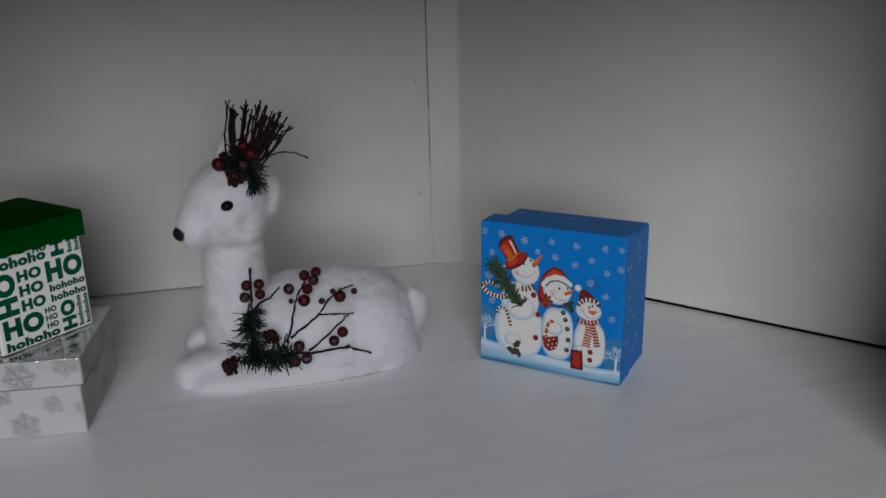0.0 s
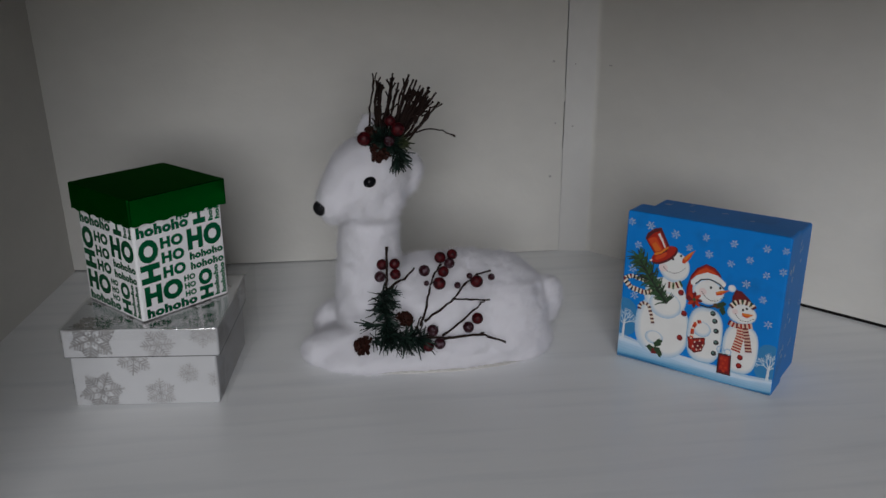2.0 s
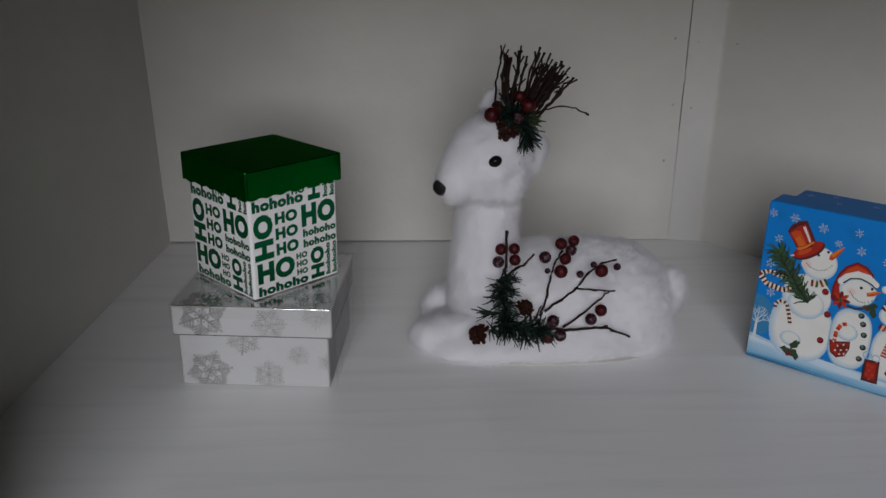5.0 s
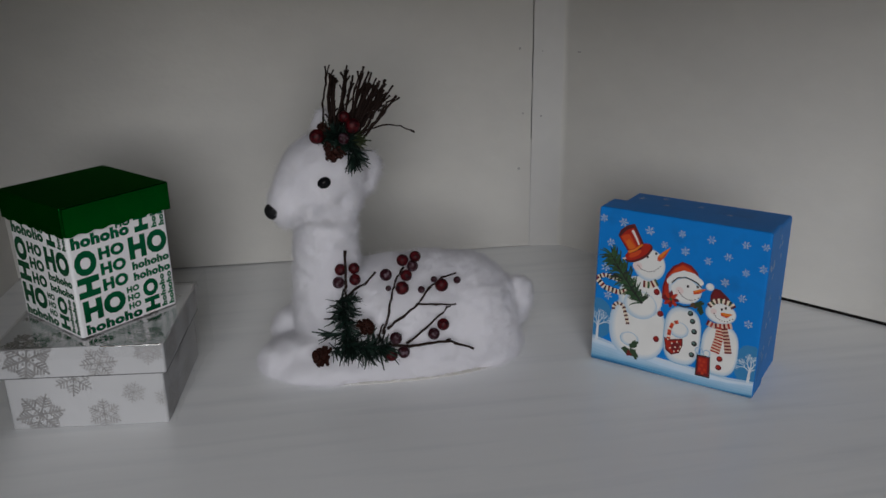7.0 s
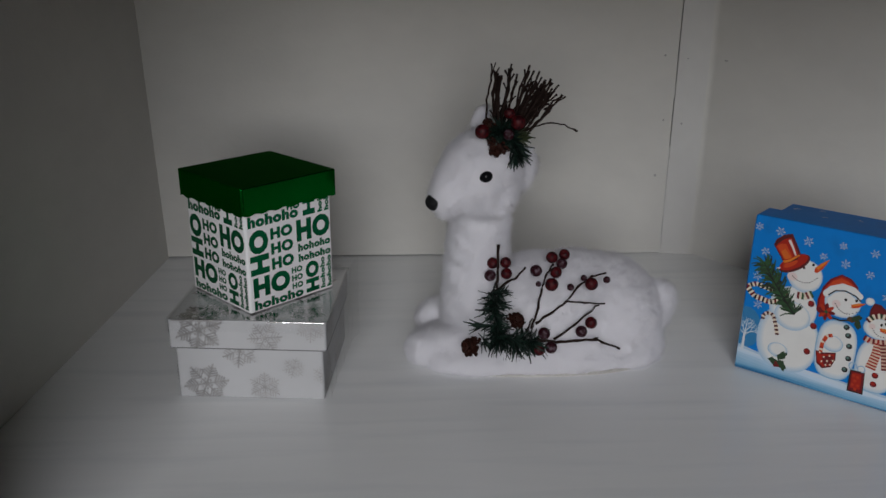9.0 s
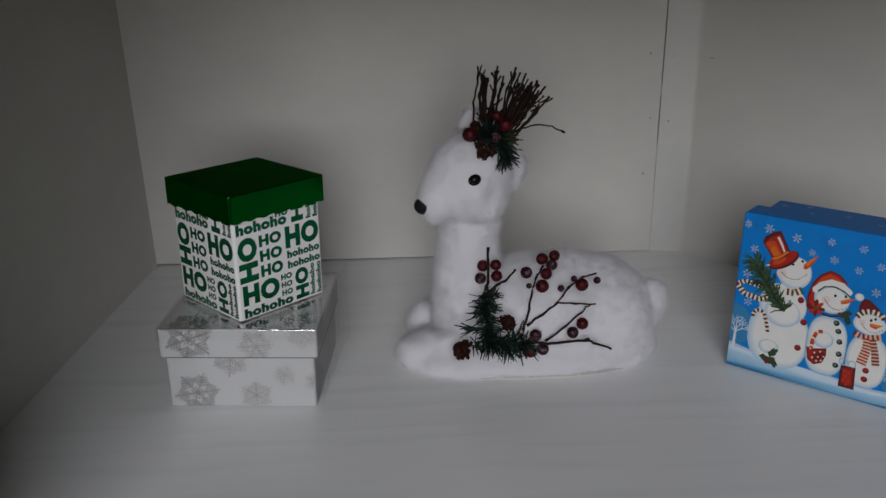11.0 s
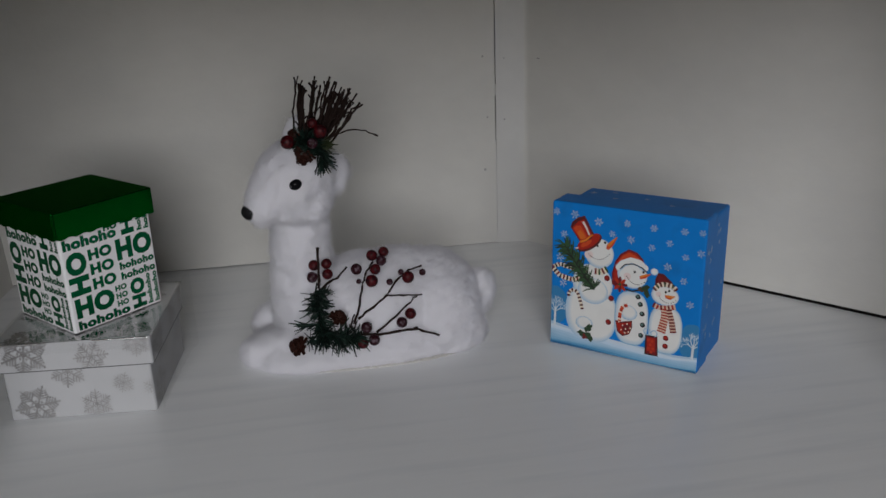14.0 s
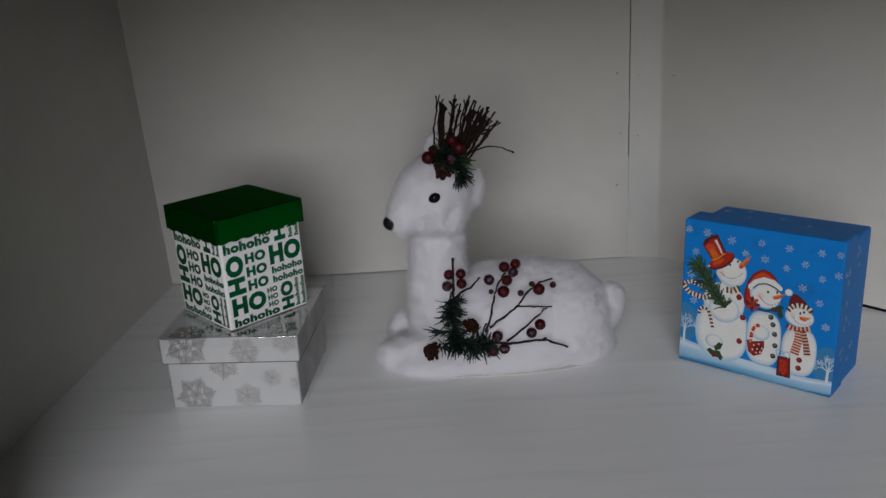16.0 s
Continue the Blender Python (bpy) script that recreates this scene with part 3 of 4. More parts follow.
def head_bouquet():
    rng = random.Random(11)
    root = thing("twig_bouquet", pose(0, 0, 0), "bundle of dark brown twigs with berries, cone and pine", "decoration")
    base = Vector((-0.043, 0.203, 0.214))
    # two clumps, one upright and one leaning over; blunt, knotty, forked ends
    for i in range(47):
        first = i < 16
        k = i / 15 if first else (i - 16) / 30
        ang = (2 + 13 * k if first else 19 + 19 * k) + rng.uniform(-4.5, 4.5)
        far = (0.057 if first else 0.0585 - 0.003 * k) * rng.uniform(0.84, 1.04)
        foot = base + Vector(((-0.011 + 0.008 * k if first else 0.0005 + 0.009 * k) + rng.uniform(-0.002, 0.002), rng.uniform(-0.008, 0.010), rng.uniform(-0.004, 0.006)))
        deep = (0.030 if first else 0.012 - 0.026 * k) + rng.uniform(-0.012, 0.012)
        tip = foot + Vector((math.sin(radians(ang)) * far, deep, math.cos(radians(ang)) * far))
        mids = [foot.lerp(tip, q) + Vector((rng.uniform(-1, 1), rng.uniform(-1, 1), rng.uniform(-1, 1))) * 0.0019 for q in (0.35, 0.7)]
        part("twig", stem((foot, *mids, tip), 0.00100, 0.00080 * rng.uniform(0.8, 1.25), rng, 0.00055, 4, 0.8), TWIG, root, smooth=True)
        for _ in range(rng.choice((0, 1, 1, 2))):
            off = mids[0].lerp(tip, rng.uniform(0.1, 0.9))
            end = off + (tip - foot).normalized() * rng.uniform(0.004, 0.009) + Vector((rng.choice((-1, 1)) * rng.uniform(0.002, 0.005), rng.uniform(-0.003, 0.003), 0))
            part("twig", stem((off, end), 0.0007, 0.0006, rng, 0.0003, 2, 0.9), TWIG, root, smooth=True)
    for pts, r0, r1 in (
        (((-0.033, 0.195, 0.221), (-0.022, 0.190, 0.2285), (-0.007, 0.188, 0.2325), (0.005, 0.187, 0.2305), (0.0155, 0.186, 0.2255)), 0.0008, 0.0006),
        (((-0.034, 0.196, 0.219), (-0.021, 0.191, 0.230), (-0.015, 0.190, 0.236), (-0.010, 0.190, 0.245), (-0.006, 0.190, 0.250), (0.002, 0.190, 0.2545)), 0.0011, 0.0007),
        (((-0.060, 0.218, 0.222), (-0.058, 0.226, 0.245), (-0.0545, 0.230, 0.262), (-0.0545, 0.231, 0.276)), 0.0009, 0.0007),
        (((-0.0545, 0.230, 0.262), (-0.0505, 0.231, 0.277)), 0.0007, 0.0006),
    ):
        part("twig", stem(pts, r0, r1, rng), TWIG, root, smooth=True)
    bm = stem(((0.012, 0.1862, 0.2272), (0.0158, 0.186, 0.2252)), 0.0011, 0.0008, rng)
    part("twig", bm, TWIG, root, smooth=True)
    for x, y, z, k, kind in ((-0.0655, 0.187, 0.2250, 1.15, 0), (-0.036, 0.181, 0.234, 1.15, 0), (-0.0435, 0.182, 0.2235, 0.9, 1), (-0.0420, 0.192, 0.2395, 0.9, 0)):
        part("berry", BERRIES[kind], None, root, "", pose(x, y, z, 20, 0, rng.uniform(0, 360)) @ Matrix.Scale(k, 4))
    part("pine_cone", cone_mesh(0.0112, 4), None, root, "", pose(-0.0515, 0.189, 0.2125, 150, 18, -25))
    part("pine_cone", cone_mesh(0.0085, 6), None, root, "", pose(-0.058, 0.194, 0.228, 20, -30, -35))
    part("pine_sprig", needles(((-0.060, 0.196, 0.222), (-0.048, 0.188, 0.226), (-0.038, 0.187, 0.218)), 520, 0.0105, rng, 0.9), NEEDLE, root, "dark green artificial pine needles")
    part("pine_sprig", needles(((-0.044, 0.188, 0.222), (-0.036, 0.185, 0.214), (-0.038, 0.184, 0.206)), 190, 0.0135, rng, 0.55, drift=(0.35, 0, -0.45)), NEEDLE, root, "dark green artificial pine needles")
    part("pine_sprig", needles(((-0.040, 0.188, 0.222), (-0.032, 0.187, 0.220)), 46, 0.0115, rng, 0.7, drift=(0.8, 0, -0.1)), NEEDLE2, root, "yellow-green artificial pine needles")


head_bouquet()


# ---- boxes ----
def outline(w, d, inset, round_by, cnt):
    """Points round a rectangle with rounded corners, cnt pieces a side."""
    pts = []
    for k, (cx, cy) in enumerate(((1, -1), (1, 1), (-1, 1), (-1, -1))):
        px, py = cx * (w / 2 - round_by), cy * (d / 2 - round_by)
        r = max(round_by - inset, 0.0001)
        for a in range(4):
            t = radians(-90 + 90 * k + 30 * a)
            pts.append((px + math.cos(t) * r, py + math.sin(t) * r))
        ex, ey = ((1, 1), (-1, 1), (-1, -1), (1, -1))[k]
        nx, ny = ex * (w / 2 - round_by), ey * (d / 2 - round_by)
        t = radians(90 * k)
        a = (px + math.cos(t) * r, py + math.sin(t) * r)
        b = (nx + math.cos(t) * r, ny + math.sin(t) * r)
        pts += [(a[0] + (b[0] - a[0]) * q / cnt, a[1] + (b[1] - a[1]) * q / cnt) for q in range(1, cnt)]
    return pts


def lid_shell(w, d, h, wall=0.0016, bevel=0.0009, wavy=0.0):
    """A box lid, open below, centred, with its top at h. wavy: height of the ripples along the rim's lower edge."""
    cnt = 28 if wavy else 2
    bm = bmesh.new()
    rings = []
    for inset, z in ((wall, h - wall), (wall, 0), (0, 0), (0, h - bevel), (bevel * 0.3, h - bevel * 0.3), (bevel, h)):
        ring = []
        for i, (x, y) in enumerate(outline(w, d, inset, 0.0024, cnt)):
            ripple = wavy * (0.5 + 0.5 * math.sin(i * 1.35 + 0.8 * math.sin(i * 0.31))) if z == 0 else 0.0
            ring.append(bm.verts.new((x, y, z + ripple)))
        rings.append(ring)
    n = len(rings[0])
    for p, q in zip(rings, rings[1:]):
        for k in range(n):
            bm.faces.new((p[k], p[(k + 1) % n], q[(k + 1) % n], q[k]))
    bm.faces.new(rings[-1])
    bm.faces.new(rings[0][::-1])
    bmesh.ops.recalc_face_normals(bm, faces=bm.faces)
    return bm


def box_body(w, d, h, wall=0.0016, bevel=0.0008):
    """An open cardboard box, centred, standing on z = 0."""
    bm = lid_shell(w, d, h, wall, bevel)
    bmesh.ops.transform(bm, matrix=Matrix.Translation((0, 0, h)) @ Matrix.Rotation(math.pi, 4, "X"), verts=bm.verts)
    return bm


def word_mesh(text):
    """The built-in font's letters, thickened, in a unit square."""
    cu = bpy.data.curves.new("word", "FONT")
    cu.body, cu.offset, cu.resolution_u, cu.space_character = text, 0.065, 3, 1.1
    ob = bpy.data.objects.new("word", cu)
    scene.collection.objects.link(ob)
    me = bpy.data.meshes.new_from_object(ob.evaluated_get(bpy.context.evaluated_depsgraph_get()))
    bpy.data.objects.remove(ob)
    lo = [min(v.co[i] for v in me.vertices) for i in (0, 1)]
    hi = [max(v.co[i] for v in me.vertices) for i in (0, 1)]
    for v in me.vertices:
        v.co = ((v.co.x - lo[0]) / (hi[0] - lo[0]), 0, (v.co.y - lo[1]) / (hi[1] - lo[1]))
    return me


def lettered_box():
    side, lid, low, base = 0.0905, 0.0985, 0.1625, 0.0756
    root = thing("lettered_gift_box", pose(-0.2612, 0.2150, base, 0, 0, 42.9), "white gift box with green HO lettering and glossy green lid", "gift box")
    body = part("body", box_body(side, side, 0.104), WHITECARD, root, "white card printed with green foil words")
    part("lid", lid_shell(lid, lid, 0.0245, wavy=0.0016), GREENFOIL, root, "glossy dark green foil lid with a rippled lower edge", pose(0, 0, 0.1115 - 0.0245))
    words = {"HO": word_mesh("HO"), "hohoho": word_mesh("hohoho"), "H": word_mesh("H"), "hoho": word_mesh("hoho")}
    for me in words.values():
        me.materials.append(GREENINK)
    tall = low - base
    # word, left, right, top, bottom as shares of the face, and whether it stands on its end
    rows = (
        ("hohoho", .03, .60, .02, .135, 0), ("HO", .03, .245, .165, .62, 1), ("HO", .27, .525, .18, .30, 0), ("HO", .27, .525, .335, .455, 0), ("HO", .27, .525, .49, .615, 0),
        ("HO", .57, .975, .165, .40, 0), ("hohoho", .58, .975, .42, .505, 0), ("hohoho", .58, .975, .53, .615, 0), ("HO", .05, .47, .645, .86, 0),
        ("HO", .49, .62, .65, .715, 0), ("HO", .49, .62, .735, .80, 0), ("HO", .49, .62, .82, .885, 0), ("HO", .655, .82, .64, .975, 1), ("hohoho", .835, .895, .63, .975, 1),
        ("hohoho", .915, .975, .63, .975, 1), ("hohoho", .05, .62, .885, .985, 0), ("H", .655, .80, -.04, .14, 1), ("HO", .47, .62, -.03, .045, 0), ("hoho", .83, .89, -.09, .14, 1), ("hoho", .91, .97, -.09, .14, 1),
    )
    for face in range(4):
        m = Matrix.Rotation(face * math.pi / 2, 4, "Z")
        for w, u0, u1, v0, v1, end in rows:
            wide, high = (u1 - u0) * side, (v1 - v0) * tall
            at = Matrix.Translation(((u0 - 0.5) * side, -side / 2 - 0.00015, (1 - v1) * tall))
            if end:
                fit_in = at @ Matrix(((0, 0, -wide, wide), (0, 1, 0, 0), (high, 0, 0, 0), (0, 0, 0, 1)))
            else:
                fit_in = at @ Matrix.Diagonal((wide, 1, high, 1))
            part("printed_word", words[w], None, body, "", m @ fit_in)


lettered_box()


def flake_bm(r, arms=3, thick=0.06):
    """A six-armed snowflake in the x-z plane."""
    bm = bmesh.new()
    step = itertools.count()

    def bar(a, b, wd):
        a, b = Vector(a), Vector(b)
        s = Vector((-(b - a).y, (b - a).x)).normalized() * wd
        y = -0.0000012 * next(step)
        bm.faces.new([bm.verts.new((p.x, y, p.y)) for p in (a - s, b - s, b + s, a + s)])

    def gem(c, s):
        low = -0.0000012 * next(step)
        bm.faces.new([bm.verts.new((c[0] + x * s, low, c[1] + y * s)) for x, y in ((-0.7, 0), (0, -1), (0.7, 0), (0, 1))])

    for i in range(6):
        w = math.pi / 2 + math.pi / 3 * i
        d, s = Vector((math.cos(w), math.sin(w))), Vector((-math.sin(w), math.cos(w)))
        bar(d * r * 0.12, d * r * 0.9, r * thick * 0.55)
        for k in range(arms):
            at = 0.35 + 0.5 * k / arms
            out = 0.34 - 0.06 * k
            for q in (-1, 1):
                bar(d * r * at, d * r * (at + out * 0.6) + s * q * r * out, r * thick * 0.5)
                gem((d * r * (at + out * 0.62) + s * q * r * out), r * 0.05)
        gem(d * r * 0.95, r * 0.075)
        e = Vector((math.cos(w + math.pi / 6), math.sin(w + math.pi / 6)))
        gem(e * r * 0.24, r * 0.075)
        n2 = Vector((math.cos(w + math.pi / 3), math.sin(w + math.pi / 3))) * r * 0.15
        low = -0.0000012 * next(step)
        bm.faces.new([bm.verts.new((q.x, low, q.y)) for q in (Vector((0, 0)), d * r * 0.15, n2)])
    return bm


def silver_box():
    w, d, h = 0.127, 0.124, 0.046
    lw, ld, lh, ltop = 0.1345, 0.129, 0.0262, 0.0742
    turn = -5.2
    c = Matrix.Rotation(radians(turn), 4, "Z")
    root = thing("silver_snowflake_box", Matrix.Translation((-0.2603, 0.2042, 0)) @ c, "pearl-white gift box with silver snowflakes under clear film", "gift box")
    body = part("body", box_body(w, d, 0.068), SILVERCARD, root)
    lid = part("lid", lid_shell(lw, ld, lh), SILVERCARD, root, "", pose(0, 0, ltop - lh))
    # a dark grey strip along the lid's lower rim, painted as its shadow line
    bm = bmesh.new()
    rings = [[bm.verts.new((x, y, z)) for x, y in outline(lw, ld, inset, 0.0024, 2)] for inset, z in ((0.0014, -0.0004), (-0.0002, -0.0004), (-0.0002, 0.0004), (0.0014, 0.0004))]
    for p, q in zip(rings, rings[1:] + rings[:1]):
        for k in range(len(p)):
            bm.faces.new((p[k], p[(k + 1) % len(p)], q[(k + 1) % len(p)], q[k]))
    bmesh.ops.recalc_face_normals(bm, faces=bm.faces)
    part("rim", bm, RIMSHADE, lid, "dark grey strip added as the shadow line under the lid's rim")
    rng = random.Random(8)
    # place along the face, height, radius, arms of each flake: on the body, then on the lid
    for face in range(4):
        m = Matrix.Rotation(face * math.pi / 2, 4, "Z")
        run, off = (w, d / 2) if face % 2 == 0 else (d, w / 2)
        for x, z, r, arms, turned in ((-0.008, 0.045, 0.0165, 3, 8), (-0.039, 0.013, 0.0205, 4, 20), (0.012, 0.011, 0.0145, 3, 0), (0.038, 0.030, 0.0105, 2, 15), (0.0635, 0.024, 0.010, 2, 0)):
            q = Matrix.Rotation(radians(turned), 4, "Y")
            bm = flake_bm(r, arms, 0.065)
            bmesh.ops.transform(bm, matrix=Matrix.Translation((x, 0, z)) @ q, verts=bm.verts)
            clip_to(bm, -run / 2 + 0.0005, run / 2 - 0.0005, 0.0005, ltop - lh)
            bmesh.ops.transform(bm, matrix=m @ Matrix.Translation((0, -off - 0.0001, 0)), verts=bm.verts)
            part("snowflake_print", bm, SILVER, body, "silver foil snowflake")
        run, off = (lw, ld / 2) if face % 2 == 0 else (ld, lw / 2)
        for x, z, r, arms, turned in ((-0.041, 0.017, 0.0215, 4, 10), (0.015, 0.011, 0.0155, 3, 25), (0.055, 0.021, 0.0135, 3, 5)):
            q = Matrix.Rotation(radians(turned), 4, "Y")
            bm = flake_bm(r, arms, 0.065)
            bmesh.ops.transform(bm, matrix=Matrix.Translation((x, 0, z)) @ q, verts=bm.verts)
            clip_to(bm, -run / 2 + 0.0005, run / 2 - 0.0005, 0.0005, lh - 0.0010)
            bmesh.ops.transform(bm, matrix=m @ Matrix.Translation((0, -off - 0.0001, 0)), verts=bm.verts)
            part("snowflake_print", bm, SILVER, lid, "silver foil snowflake")
    for x, y, r in ((-0.041, -0.052, 0.0215), (-0.02, -0.044, 0.012), (0.012, -0.055, 0.016), (0.048, -0.046, 0.018), (0.043, -0.01, 0.015), (0.05, 0.03, 0.013), (-0.05, 0.0, 0.016), (-0.04, 0.04, 0.018), (0.01, 0.05, 0.014)):
        bm = flake_bm(r, 3, 0.12)
        bmesh.ops.transform(bm, matrix=Matrix.Translation((x, 0, y)) @ Matrix.Rotation(rng.random(), 4, "Y"), verts=bm.verts)
        clip_to(bm, -lw / 2 + 0.001, lw / 2 - 0.001, -ld / 2 + 0.001, ld / 2 - 0.001)
        bmesh.ops.transform(bm, matrix=Matrix.Translation((0, 0, lh + 0.0001)) @ Matrix.Rotation(radians(-90), 4, "X"), verts=bm.verts)
        part("snowflake_print", bm, MIRROR, lid, "silver foil snowflake")
    # foil that wraps over the front edge
    for x0, x1 in ((0.018, 0.0655), (-0.064, -0.020)):
        bm = bmesh.new()
        rows = []
        for i in range(17):
            x = x0 + (x1 - x0) * i / 16
            size = 0.0011 * (1 + 0.35 * noise.noise(Vector((x * 150, 2, 0))))
            rows.append([bm.verts.new((x, -ld / 2 + 0.0007 - math.sin(radians(q)) * size, lh - 0.0008 + math.cos(radians(q)) * size)) for q in range(-10, 111, 12)])
        for a, b in zip(rows, rows[1:]):
            for j in range(len(a) - 1):
                bm.faces.new((a[j], a[j + 1], b[j + 1], b[j]))
        part("foil_edge", bm, FOIL if x0 > 0 else SILVER, lid, "shiny silver foil on the lid's edge", smooth=True)
    # clear film, drawn tight, with creases and a loose corner
    bm = bmesh.new()
    cols, lines = 26, 16
    grid = []
    for i in range(cols + 1):
        row = []
        for j in range(lines + 1):
            y = -ld / 2 + ld * i / cols
            z = 0.002 + (ltop + 0.001) * j / lines
            x = lw / 2 + 0.0022 + 0.0035 * (i / cols) ** 2 + 0.0020 * noise.noise(Vector((y * 90, z * 45, 3)))
            if i == cols:
                x += 0.004
            row.append(bm.verts.new((x, y + (0.006 if i == cols else 0), z + (0.008 * (i / cols) ** 6 if j == lines else 0))))
        grid.append(row)
    for i in range(cols):
        for j in range(lines):
            bm.faces.new((grid[i][j], grid[i + 1][j], grid[i + 1][j + 1], grid[i][j + 1]))
    ob = part("plastic_wrap", bm, FILM, root, "clear creased plastic film", smooth=True)
    ob.visible_shadow = False
    bm = bmesh.new()
    grid = []
    fold = [(ld / 2 + 0.003, -0.004), (ld / 2 + 0.0015, 0.0004)] + [(ld / 2 - ld * q / 16, 0.0006) for q in range(1, 16)] + [(-ld / 2 + 0.002, 0.0009)]
    fold += [(-ld / 2 + 0.0004 - 0.0018 * math.sin(radians(a)), -0.0011 + 0.0019 * math.cos(radians(a))) for a in (10, 25, 40, 55, 70, 85)] + [(-ld / 2 - 0.0014, -0.004), (-ld / 2 - 0.0012, -0.010)]
    for i in range(41):
        x = -lw / 2 - 0.001 + (lw + 0.003) * i / 40
        grid.append([bm.verts.new((x, y + 0.0004 * noise.noise(Vector((x * 70, 0, 5))), ltop + z + 0.0005 * noise.noise(Vector((x * 170, y * 120, 1))))) for y, z in fold])
    for a, b in zip(grid, grid[1:]):
        for j in range(len(fold) - 1):
            bm.faces.new((a[j], b[j], b[j + 1], a[j + 1]))
    ob = part("plastic_wrap", bm, FILM, root, "clear creased plastic film", smooth=True)
    ob.visible_shadow = False


def clip_to(bm, x0, x1, z0, z1):
    for co, no in (((x0, 0, 0), (-1, 0, 0)), ((x1, 0, 0), (1, 0, 0)), ((0, 0, z0), (0, 0, -1)), ((0, 0, z1), (0, 0, 1))):
        bmesh.ops.bisect_plane(bm, geom=bm.verts[:] + bm.edges[:] + bm.faces[:], plane_co=co, plane_no=no, clear_outer=True)


silver_box()


# ---- the blue box with printed snowmen, standing on its edge ----
S = 0.150


class Print:
    """Flat printed shapes on a square face, gathered into one mesh. u goes right and v down, as shares of the face."""

    def __init__(self):
        self.bm, self.mats, self.layer, self.lift = bmesh.new(), [], 0, 0.0

    def poly(self, ink, points):
        if ink not in INK:
            one, two, k = ink.split("/")
            INK[ink] = material("mixed_ink", [x + (y - x) * float(k) for x, y in zip(INKS[one], INKS[two])], 0.42, vary=0.08, scale=60, spec=0.2)
        m = INK[ink]
        if m not in self.mats:
            self.mats.append(m)
        self.layer += 1
        y = -0.0000022 * self.layer
        pts = [(min(max(u, 0.004), 0.996), min(max(v - self.lift * u * (1 - v), 0.004), 0.996)) for u, v in points]
        f = self.bm.faces.new([self.bm.verts.new(((u - 0.5) * S, y, (1 - v) * S)) for u, v in pts])
        f.material_index = self.mats.index(m)

    def oval(self, ink, u, v, ru, rv, turn=0.0, steps=28, ripple=0.0, start=0.0, end=360.0, square=1.0):
        c, s = math.cos(radians(turn)), math.sin(radians(turn))
        pts = []
        n = steps if end - start >= 360 else steps + 1
        for i in range(n):
            w = radians(start + (end - start) * i / steps)
            k = 1 + ripple * math.sin(5 * w) + 0.6 * ripple * math.sin(9 * w + 1)
            a, b = (math.copysign(abs(q) ** square, q) for q in (math.cos(w), math.sin(w)))
            a, b = a * ru * k, b * rv * k
            pts.append((u + a * c - b * s, v + a * s + b * c))
        self.poly(ink, pts)

    def soft(self, rim, core, u, v, ru, rv, du, dv, small, square=1.0):
        """A shape that fades from its rim's ink to its core's."""
        for i in range(6):
            k = i / 5
            size = 1 + (small - 1) * k
            ink = rim if i == 0 else core if i == 5 else None
            if ink is None and "/" not in rim:
                ink = "%s/%s/%.1f" % (rim, core, k)
            elif ink is None:
                one, two, q = rim.split("/")
                ink = "%s/%s/%.1f" % (two, core, k)
            self.oval(ink, u + du * k, v + dv * k, ru * size, rv * size, 0, 32, square=square)

    def dots(self, ink, points, r, count):
        """A stitched line: small dots spread evenly along the points."""
        for i in range(count):
            k = i / (count - 1) * (len(points) - 1)
            j = min(int(k), len(points) - 2)
            (a, b), (c, d) = points[j], points[j + 1]
            self.oval(ink, a + (c - a) * (k - j), b + (d - b) * (k - j), r, r * 0.8, 0, 8)

    def stroke(self, ink, points, wd, end=None):
        """A ribbon along the points; with end, it tapers to that width."""
        end = wd if end is None else end
        left, right = [], []
        for i, p in enumerate(points):
            a, b = points[max(i - 1, 0)], points[min(i + 1, len(points) - 1)]
            dx, dy = b[0] - a[0], b[1] - a[1]
            q = math.hypot(dx, dy) or 1
            w = (wd + (end - wd) * i / (len(points) - 1)) / 2
            left.append((p[0] - dy / q * w, p[1] + dx / q * w))
            right.append((p[0] + dy / q * w, p[1] - dx / q * w))
        for i in range(len(points) - 1):
            self.poly(ink, [left[i], left[i + 1], right[i + 1], right[i]])
            self.layer -= 1
        self.layer += 1

    def stripes(self, inks, points, wd, end=None, pitch=0.0125):
        """A striped scarf or cane along the points, each stripe about pitch long."""
        end = wd if end is None else end
        runs = [math.dist(a, b) for a, b in zip(points, points[1:])]
        count = max(2, round(sum(runs) / pitch))
        fine = []
        for i in range(count + 1):
            far = sum(runs) * i / count
            k = 0
            while k < len(runs) - 1 and far > runs[k]:
                far -= runs[k]
                k += 1
            (a, b), (c, d) = points[k], points[k + 1]
            fine.append((a + (c - a) * far / runs[k], b + (d - b) * far / runs[k]))
        for i in range(count):
            self.stroke(inks[i % len(inks)], fine[i:i + 2], wd + (end - wd) * i / count)
            self.layer -= 1
        self.layer += 1

    def put(self, name, parent, label, m):
        part(name, self.bm, self.mats, parent, label, m)


def arc(u, v, r, a, b, steps=8, squash=1.0):
    return [(u + r * math.cos(radians(a + (b - a) * i / steps)), v + r * squash * math.sin(radians(a + (b - a) * i / steps))) for i in range(steps + 1)]


